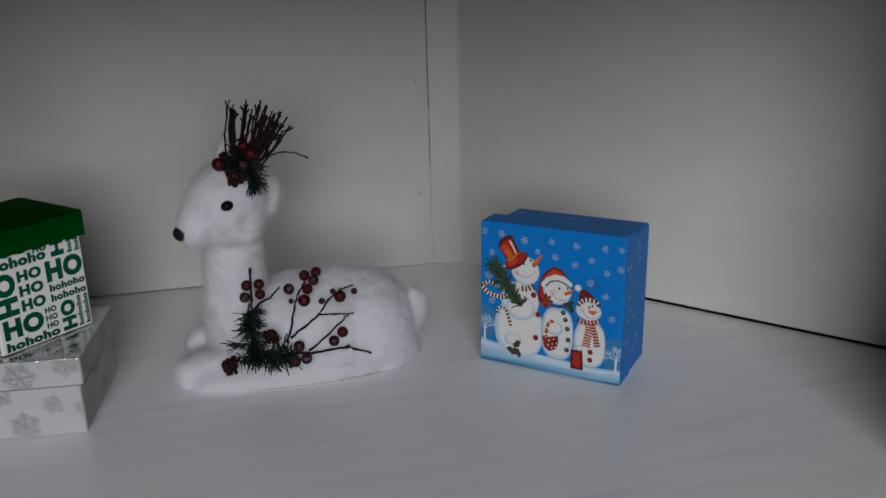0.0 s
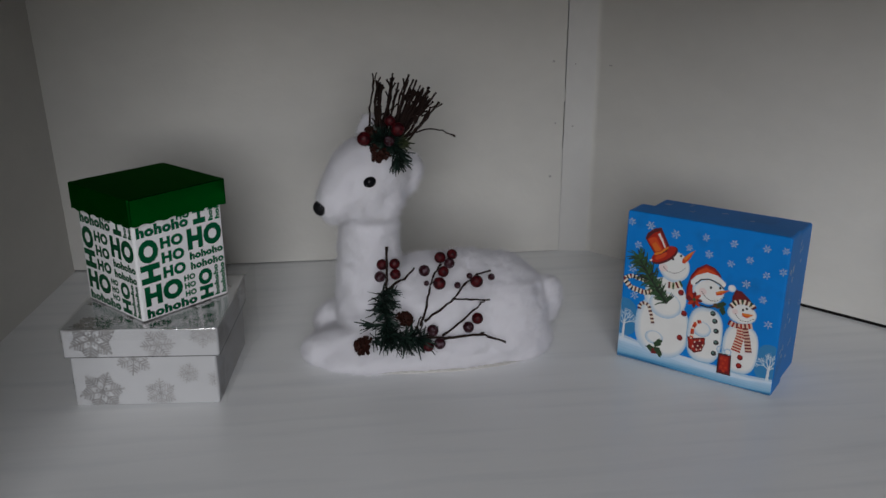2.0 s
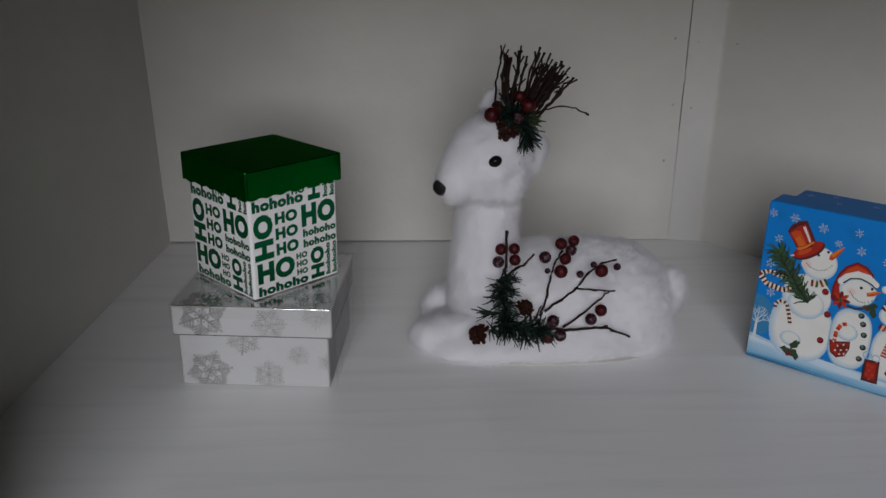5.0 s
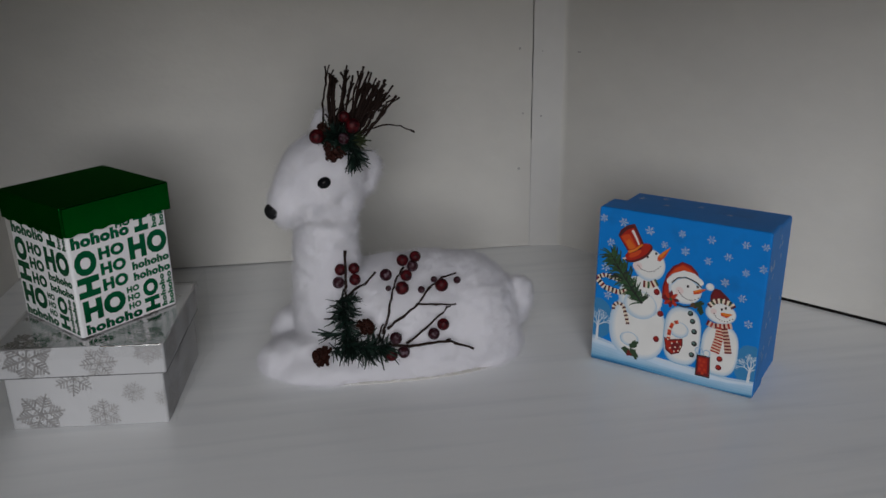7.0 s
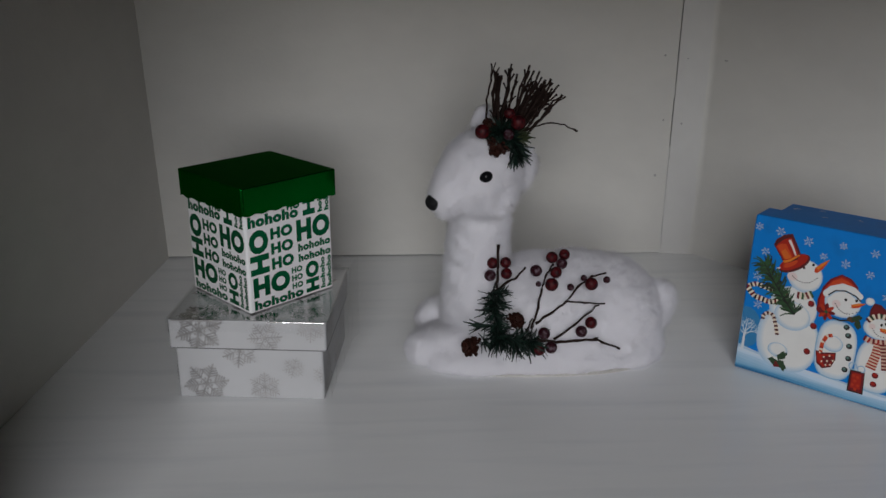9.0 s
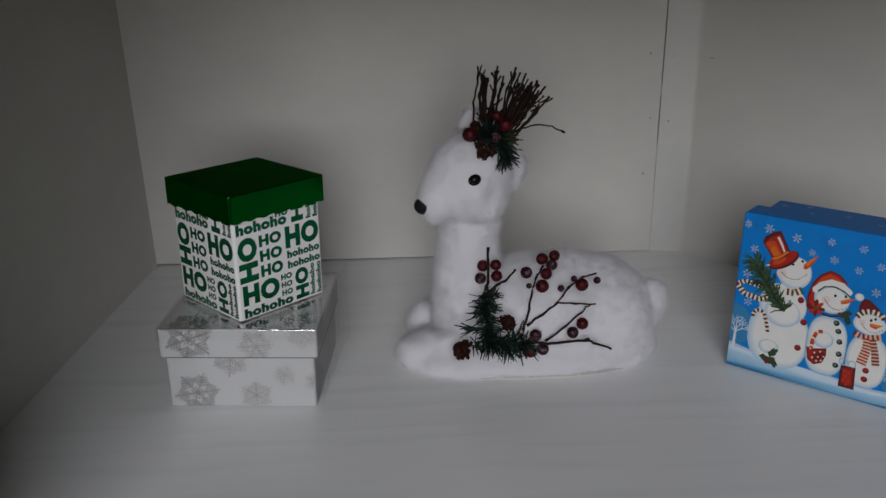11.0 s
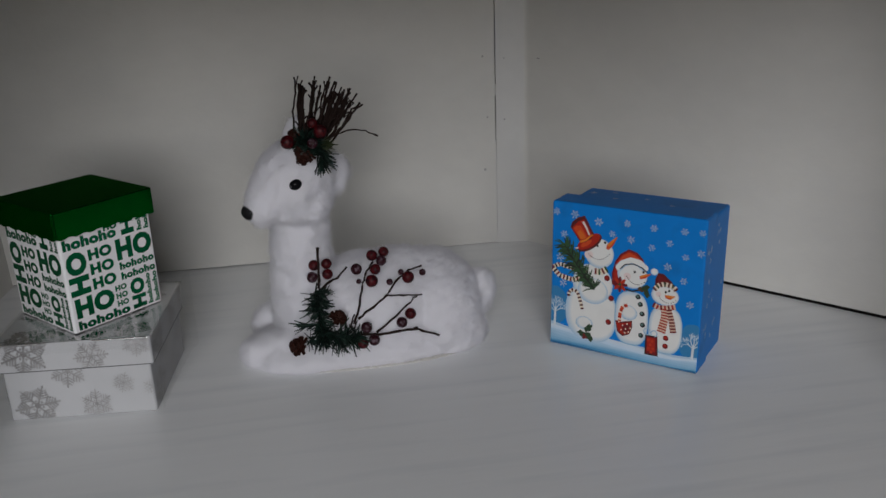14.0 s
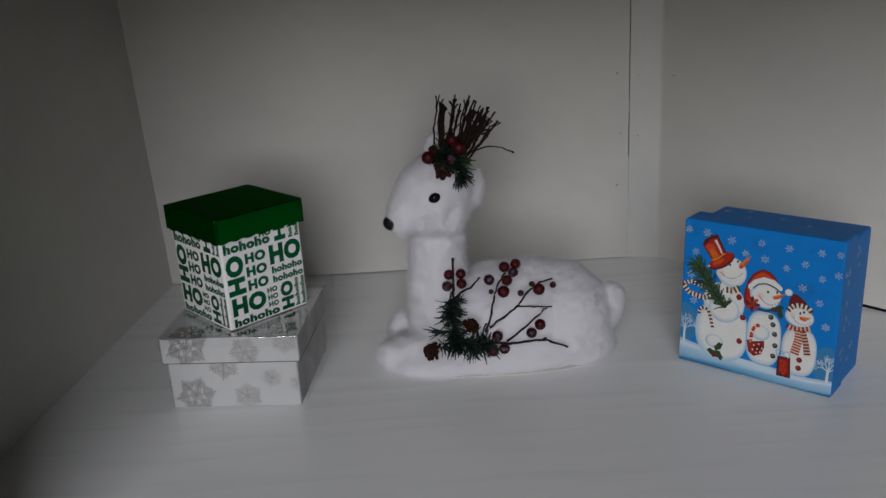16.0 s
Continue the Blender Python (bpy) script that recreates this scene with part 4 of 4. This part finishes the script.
def snowman_box():
    ang = math.degrees(math.atan2(-0.1005, 0.1118))
    root = thing("snowman_gift_box", Matrix.Translation((0.2345, 0.1342, 0)) @ pose(0, 0, 0, 0, 0, ang) @ pose(0, 0, 0, -1.6, 0, 0), "blue gift box printed with three snowmen, standing on edge", "gift box")
    # the lid faces forwards: its top is the printed square
    lid = lid_shell(S, S, 0.030, 0.0018, 0.0016)
    bmesh.ops.transform(lid, matrix=Matrix.Translation((0, 0.030, S / 2)) @ Matrix.Rotation(radians(90), 4, "X"), verts=lid.verts)
    lid = part("lid", lid, BLUE, root, "bright blue lid printed with snowmen and snowflakes", smooth=False)
    body = box_body(S - 0.007, S - 0.006, 0.076, 0.0018, 0.0014)
    bmesh.ops.transform(body, matrix=Matrix.Translation((0.0018, 0.083, S / 2 - 0.0025)) @ Matrix.Rotation(radians(90), 4, "X"), verts=body.verts)
    body = part("body", body, BLUE, root)

    def at(k):
        return Matrix.Translation((0, -0.0001 - 0.00004 * k, 0))

    p = Print()
    p.oval("teal", 0.02, 0.72, 0.11, 0.14, 0, 24, 0.02)
    p.oval("teal", 0.96, 0.80, 0.085, 0.13, 0, 24, 0.02)
    edge = [(0, 0.835), (0.1, 0.848), (0.25, 0.868), (0.45, 0.885), (0.65, 0.90), (0.85, 0.905), (1, 0.885)]
    for i, ink in enumerate(("shade", "snow/white/0.3", "snow/white/0.2", "snow", "snow/ice/0.3", "snow/ice/0.45", "ice/snow/0.4", "ice/snow/0.25", "ice/snow/0.1", "ice/teal/0.5", "teal/dark/0.3")):
        k = i / 11
        p.poly(ink, [(u, v + (1 - v) * k + 0.008 * math.sin(7 * u + i)) for u, v in edge] + [(1, 1), (0, 1)])
    p.put("snow_print", lid, "printed snowy ground and bushes", at(0))

    rng = random.Random(4)
    for u, v, low, r in ((0.034, 0.695, 0.865, 0.076), (0.966, 0.765, 0.905, 0.072)):
        p = Print()
        p.layer = 12

        def branch(x, y, way, far, wide, level):
            ex, ey = x + math.cos(way) * far, y + math.sin(way) * far
            mx, my = (x + ex) / 2 + rng.uniform(-0.003, 0.003), (y + ey) / 2
            p.stroke("shade/white/0.6" if level < 2 else "shade/white/0.3", [(x, y), (mx, my), (ex, ey)], wide, wide * 0.7)
            if level < 4:
                for turn in (-0.62, 0.05, 0.62):
                    if level < 2 or rng.random() < 0.8:
                        branch(ex, ey, way + turn * rng.uniform(0.7, 1.2), far * rng.uniform(0.55, 0.78), wide * 0.68, level + 1)

        p.stroke("shade/white/0.7", [(u - 0.002, low), (u, (low + v) / 2), (u + 0.003, v + 0.045)], 0.017, 0.011)
        for lean in (-2.5, -2.0, -1.5, -1.05, -0.6):
            branch(u + 0.002, v + 0.05 + 0.02 * abs(lean + 1.5), lean, r * 0.52, 0.0075, 1)
        p.put("tree_print", lid, "printed bare white tree", at(1))

    # the tall one with a top hat
    p = Print()
    p.layer = 14
    p.soft("shade", "white", 0.287, 0.728, 0.178, 0.205, 0.012, -0.006, 0.84, 0.82)
    p.soft("shade", "white", 0.292, 0.523, 0.138, 0.135, 0.010, -0.008, 0.87)
    p.soft("shade", "white", 0.295, 0.573, 0.105, 0.090, 0.006, -0.010, 0.8)
    p.soft("ice/shade/0.6", "white", 0.244, 0.808, 0.060, 0.046, 0.002, -0.006, 0.7)
    p.soft("shade", "white", 0.331, 0.311, 0.098, 0.100, 0.004, -0.006, 0.84)
    p.soft("white/pink/0.3", "pink", 0.262, 0.330, 0.030, 0.028, 0, 0, 0.4)
    p.dots("dark", [(0.262, 0.325), (0.286, 0.346), (0.330, 0.354), (0.366, 0.342), (0.398, 0.308)], 0.0042, 12)
    p.oval("dark", 0.318, 0.263, 0.008, 0.008, 0, 10)
    p.oval("dark", 0.367, 0.233, 0.008, 0.008, 0, 10)
    p.poly("bright", [(0.378, 0.248), (0.377, 0.274), (0.394, 0.277), (0.422, 0.244), (0.451, 0.179), (0.407, 0.215)])
    p.poly("orange", [(0.382, 0.248), (0.399, 0.255), (0.451, 0.179), (0.410, 0.214)])
    p.stripes(("maroon", "cream", "green", "cream"), [(0.304, 0.435), (0.346, 0.434), (0.389, 0.407)], 0.042)
    p.stripes(("maroon", "cream", "dark", "cream"), [(0.255, 0.455), (0.15, 0.440), (0.06, 0.425), (0.008, 0.455)], 0.028)
    p.stripes(("maroon", "cream", "dark", "cream"), [(0.008, 0.455), (0.06, 0.505), (0.15, 0.520), (0.24, 0.492)], 0.034)
    p.oval("maroon/dark/0.4", 0.261, 0.249, 0.098, 0.044, -37)
    p.oval("red", 0.257, 0.243, 0.090, 0.036, -37)
    p.oval("bright", 0.240, 0.257, 0.045, 0.016, -37)
    p.stroke("pink", [(0.169, 0.306), (0.186, 0.292)], 0.016, 0.008)
    p.poly("maroon/dark/0.4", [(0.129, 0.162), (0.141, 0.125), (0.181, 0.090), (0.226, 0.075), (0.288, 0.184), (0.273, 0.222), (0.233, 0.251), (0.198, 0.254)])
    p.poly("red", [(0.136, 0.165), (0.155, 0.126), (0.189, 0.099), (0.216, 0.091), (0.274, 0.186), (0.259, 0.221), (0.229, 0.241), (0.201, 0.246)])
    p.poly("bright", [(0.147, 0.166), (0.171, 0.148), (0.198, 0.143), (0.245, 0.213), (0.228, 0.230), (0.204, 0.238)])
    p.poly("orange/bright/0.5", [(0.177, 0.193), (0.197, 0.172), (0.238, 0.218), (0.221, 0.231), (0.200, 0.235)])
    p.poly("maroon/dark/0.5", [(0.132, 0.162), (0.145, 0.131), (0.182, 0.097), (0.219, 0.083), (0.224, 0.097), (0.183, 0.118), (0.153, 0.151), (0.143, 0.170)])
    p.stroke("white/pink/0.4", [(0.214, 0.116), (0.238, 0.154), (0.261, 0.199)], 0.016, 0.010)
    p.stroke("orange", [(0.198, 0.254), (0.236, 0.236), (0.282, 0.192)], 0.016, 0.010)
    rows = ((0.307, 0.562), (0.245, 0.490), (0.180, 0.410), (0.130, 0.340), (0.089, 0.285))
    base = p.layer
    for a, b in zip(rows, rows[1:]):
        for i in range(26):
            k = (i + rng.random()) / 26
            o = (a[0] + (b[0] - a[0]) * k, a[1] + (b[1] - a[1]) * k)
            far = 0.094 * (0.5 + 0.7 * min(1, 2.4 * (0.32 - abs(o[1] - 0.41))))
            for q in (-1, 1):
                w = math.atan2(-0.277, -0.218) + q * rng.uniform(0.3, 1.45)
                p.layer = base + rng.randrange(20)
                far *= rng.uniform(0.6, 1.1)
                p.stroke(rng.choice(("green", "green", "dark/green/0.5", "dark/green/0.7", "dark")), [o, (o[0] + math.cos(w + 0.15) * far * 0.6, o[1] + math.sin(w + 0.15) * far * 0.6), (o[0] + math.cos(w) * far, o[1] + math.sin(w) * far)], 0.011, 0.005)
    p.layer = base + 21
    p.stroke("dark", list(rows), 0.010, 0.004)
    for u, v in ((0.390, 0.468), (0.423, 0.600), (0.411, 0.767)):
        p.oval("maroon", u, v, 0.019, 0.020, 0, 16)
        p.oval("red/maroon/0.4", u - 0.003, v - 0.004, 0.011, 0.011, 0, 14)
    p.stripes(("dark/maroon/0.5", "cream"), arc(0.165, 0.625, 0.036, 160, 320, 6) + [(0.215, 0.665), (0.228, 0.715)], 0.023)
    for u, v, w in ((*(0.234, 0.888), 20), (*(0.275, 0.839), -50), (*(0.283, 0.899), 60)):
        p.oval("dark/green/0.6", u, v, 0.036, 0.020, w, 18, 0.16)
    for u, v in ((0.246, 0.893), (0.258, 0.909), (0.243, 0.913)):
        p.oval("maroon", u, v, 0.010, 0.010, 0, 10)
    p.put("snowman_print", lid, "printed snowman with red top hat and fir branch", at(2))

    # the middle one with a tasselled cap and basket
    p = Print()
    p.layer = 175
    p.soft("ice/shade/0.4", "white", 0.563, 0.711, 0.112, 0.185, 0.006, -0.004, 0.82, 0.72)
    p.poly("maroon", [(0.423, 0.497), (0.422, 0.425), (0.440, 0.346), (0.473, 0.290), (0.527, 0.252), (0.581, 0.266), (0.620, 0.303), (0.629, 0.330), (0.503, 0.376), (0.483, 0.467), (0.467, 0.528)])
    p.poly("red", [(0.432, 0.477), (0.432, 0.423), (0.450, 0.348), (0.480, 0.299), (0.528, 0.262), (0.575, 0.274), (0.618, 0.318), (0.545, 0.335), (0.469, 0.390), (0.465, 0.452)])
    p.poly("bright", [(0.460, 0.342), (0.487, 0.302), (0.529, 0.273), (0.569, 0.286), (0.597, 0.304), (0.532, 0.317)])
    p.soft("shade", "white", 0.556, 0.415, 0.098, 0.092, 0.004, 0.002, 0.84)
    brim = [(0.462, 0.384), (0.492, 0.346), (0.542, 0.320), (0.598, 0.327), (0.640, 0.358)]
    p.stroke("shade", [(u - 0.002, v + 0.006) for u, v in brim], 0.046)
    p.stroke("white", brim, 0.036)
    for u, v in brim:
        p.oval("white", u, v, 0.018, 0.018, 0, 16)
    p.stroke("dark", [(0.474, 0.390), (0.508, 0.354), (0.561, 0.343), (0.618, 0.360), (0.650, 0.385)], 0.008)
    p.soft("white/pink/0.3", "pink", 0.524, 0.430, 0.026, 0.025, 0, 0, 0.4)
    p.oval("dark", 0.571, 0.394, 0.008, 0.009, 0, 10)
    p.oval("dark", 0.627, 0.386, 0.008, 0.009, 0, 10)
    p.poly("bright", [(0.603, 0.416), (0.608, 0.436), (0.640, 0.426), (0.680, 0.389), (0.638, 0.398)])
    p.poly("orange", [(0.606, 0.415), (0.614, 0.424), (0.680, 0.389), (0.638, 0.398)])
    p.dots("dark", [(0.520, 0.432), (0.540, 0.458), (0.572, 0.476), (0.606, 0.474), (0.655, 0.440)], 0.0042, 12)
    p.stroke("dark", [(0.514, 0.518), (0.562, 0.525), (0.620, 0.505)], 0.010)
    for i in range(8):
        c = (0.478, 0.493)
        p.oval("red/bright/0.3" if i % 2 else "maroon", c[0] + 0.026 * math.cos(i * 0.785), c[1] + 0.028 * math.sin(i * 0.785), 0.026, 0.011, i * 45, 14)
    p.oval("green", 0.478, 0.493, 0.010, 0.010, 0, 10)
    for u, v, w in ((*(0.655, 0.522), 70), (*(0.623, 0.501), -10), (*(0.645, 0.488), -30)):
        p.oval("green/dark/0.5" if w != -10 else "maroon/green/0.5", u, v, 0.030, 0.017, w, 16, 0.12)
    for u, v in ((0.601, 0.556), (0.618, 0.603), (0.633, 0.665), (0.640, 0.740), (0.632, 0.813)):
        p.oval("dark", u, v, 0.017, 0.017, 0, 14)
        p.oval("green/shade/0.2", u - 0.003, v - 0.003, 0.009, 0.009, 0, 12)
    p.soft("ice/shade/0.5", "white", 0.543, 0.675, 0.058, 0.050, 0.002, -0.008, 0.7)
    p.stripes(("bright", "cream", "red", "bright"), [(0.486, 0.745), (0.488, 0.685), (0.506, 0.636), (0.536, 0.626)], 0.022)
    p.poly("maroon/dark/0.3", [(0.458, 0.741), (0.496, 0.746), (0.570, 0.724), (0.574, 0.768), (0.557, 0.821), (0.511, 0.844), (0.474, 0.819)])
    p.poly("red", [(0.465, 0.750), (0.497, 0.757), (0.565, 0.737), (0.564, 0.770), (0.547, 0.816), (0.513, 0.832), (0.480, 0.810)])
    p.poly("maroon", [(0.498, 0.768), (0.559, 0.749), (0.561, 0.775), (0.543, 0.809), (0.516, 0.820)])
    for u, v in ((0.483, 0.749), (0.509, 0.769), (0.539, 0.754), (0.501, 0.801), (0.531, 0.790), (0.561, 0.779), (0.526, 0.817), (0.550, 0.808)):
        p.oval("cream", u, v, 0.0055, 0.006, 0, 8)
    p.put("snowman_print", lid, "printed snowman with red white-trimmed cap and red basket", at(2))

    # the small one with a striped scarf and a parcel
    p = Print()
    p.layer = 270
    p.soft("ice/shade/0.5", "white", 0.786, 0.744, 0.108, 0.162, 0.004, -0.002, 0.84, 0.75)
    p.poly("maroon/dark/0.4", [(0.707, 0.485), (0.705, 0.419), (0.720, 0.374), (0.756, 0.377), (0.808, 0.418), (0.837, 0.460), (0.773, 0.457)])
    p.poly("maroon", [(0.716, 0.469), (0.715, 0.420), (0.728, 0.386), (0.754, 0.391), (0.789, 0.422), (0.804, 0.443)])
    p.soft("shade", "white", 0.697, 0.371, 0.024, 0.023, 0, -0.002, 0.6)
    p.soft("ice/shade/0.5", "white", 0.772, 0.517, 0.088, 0.064, 0.004, 0.0, 0.84)
    p.stripes(("maroon/dark/0.4", "cream", "dark/green/0.5", "cream"), [(0.701, 0.487), (0.731, 0.452), (0.771, 0.440), (0.823, 0.449), (0.841, 0.470)], 0.031)
    p.soft("white/pink/0.3", "pink", 0.731, 0.512, 0.019, 0.019, 0, 0, 0.4)
    p.oval("dark", 0.776, 0.491, 0.007, 0.009, 0, 10)
    p.oval("dark", 0.797, 0.479, 0.007, 0.009, 0, 10)
    p.poly("bright", [(0.771, 0.510), (0.776, 0.530), (0.806, 0.537), (0.842, 0.508), (0.810, 0.508)])
    p.poly("orange", [(0.771, 0.510), (0.789, 0.524), (0.818, 0.524), (0.842, 0.508), (0.810, 0.508)])
    p.dots("dark", [(0.735, 0.525), (0.750, 0.546), (0.775, 0.560), (0.810, 0.560), (0.840, 0.536)], 0.0038, 10)
    p.stripes(("maroon", "cream/red/0.3", "red", "cream/red/0.3"), [(0.700, 0.587), (0.737, 0.600), (0.786, 0.596), (0.842, 0.579)], 0.034)
    p.stripes(("red", "cream/red/0.25"), [(0.779, 0.604), (0.778, 0.668), (0.762, 0.764)], 0.046, 0.056, 0.0095)
    p.stripes(("maroon", "cream/red/0.4"), [(0.802, 0.602), (0.822, 0.670), (0.839, 0.752)], 0.034, 0.042, 0.0100)
    for u, v in ((0.794, 0.797), (0.793, 0.852)):
        p.oval("maroon", u, v, 0.018, 0.018, 0, 14)
        p.oval("red", u - 0.002, v - 0.003, 0.011, 0.010, 0, 12)
    p.poly("dark", [(0.662, 0.801), (0.741, 0.796), (0.750, 0.935), (0.663, 0.936)])
    p.poly("maroon", [(0.669, 0.807), (0.739, 0.804), (0.743, 0.929), (0.669, 0.927)])
    p.poly("red", [(0.676, 0.816), (0.726, 0.814), (0.731, 0.910), (0.677, 0.910)])
    for u, v in ((0.684, 0.833), (0.708, 0.838), (0.697, 0.863), (0.686, 0.889), (0.716, 0.888), (0.705, 0.913)):
        p.oval("red/bright/0.5", u, v, 0.009, 0.009, 0, 8)
    c = (0.694, 0.786)
    p.stroke("silver", arc(c[0] - 0.022, c[1] - 0.010, 0.022, 60, 380, 9), 0.007)
    p.stroke("silver", arc(c[0] + 0.024, c[1] - 0.004, 0.020, 130, 440, 9), 0.007)
    p.put("snowman_print", lid, "printed small snowman with striped scarf and red parcel", at(2))

    bm = bmesh.new()
    count = itertools.count(1)

    def dash(a, b, wide):
        a, b = Vector(a), Vector(b)
        q = Vector((-(b - a).y, (b - a).x)).normalized() * wide
        low = -0.000002 * next(count)
        bm.faces.new([bm.verts.new((c.x, low, c.y)) for c in (a - q, b - q, b + q, a + q)])

    for i in range(6):
        w = math.pi / 3 * i
        d = Vector((math.cos(w), math.sin(w)))
        n = Vector((-d.y, d.x))
        dash(d * 0.0005, d * 0.0033, 0.00019)
        dash(d * 0.0031, d * 0.0038, 0.00040)
        for q in (-1, 1):
            dash(d * 0.0018, d * 0.0026 + n * q * 0.0009, 0.00015)
    flake = mesh_of(bm, "snowflake_print", GLITTER)
    for i, (u, v) in enumerate(((0.032, 0.070), (0.157, 0.076), (0.087, 0.215), (0.319, 0.102), (0.508, 0.088), (0.677, 0.095), (0.867, 0.091), (0.972, 0.085), (0.413, 0.171), (0.536, 0.188),
                                (0.671, 0.221), (0.779, 0.177), (0.972, 0.212), (0.882, 0.250), (0.776, 0.328), (0.880, 0.404), (0.929, 0.549), (0.062, 0.376), (0.089, 0.554))):
        k = rng.uniform(0.85, 1.12)
        part("snowflake_print", flake, None, lid, "", Matrix.Translation(((u - 0.5) * S, -0.0002, (1 - v) * S)) @ Matrix.Rotation(rng.uniform(0, 0.5), 4, "Y") @ Matrix.Scale(k, 4))
    # flakes round the sides of the lid and the body
    for i in range(11):
        side = Matrix.Translation((S / 2 + 0.0002, rng.uniform(0.006, 0.024), rng.uniform(0.03, 0.14))) @ Matrix.Rotation(radians(90), 4, "Z")
        part("snowflake_print", flake, None, lid, "", side @ Matrix.Scale(0.75, 4))
    for i in range(9):
        side = Matrix.Translation((S / 2 - 0.0015, rng.uniform(0.036, 0.074), rng.uniform(0.02, 0.135))) @ Matrix.Rotation(radians(90), 4, "Z")
        part("snowflake_print", flake, None, body, "", side @ Matrix.Scale(0.75, 4))
    for i in range(8):
        side = Matrix.Translation((rng.uniform(-0.065, 0.065), rng.uniform(0.036, 0.074), S - 0.0053)) @ Matrix.Rotation(radians(-90), 4, "X")
        part("snowflake_print", flake, None, body, "", side @ Matrix.Scale(0.75, 4))


snowman_box()
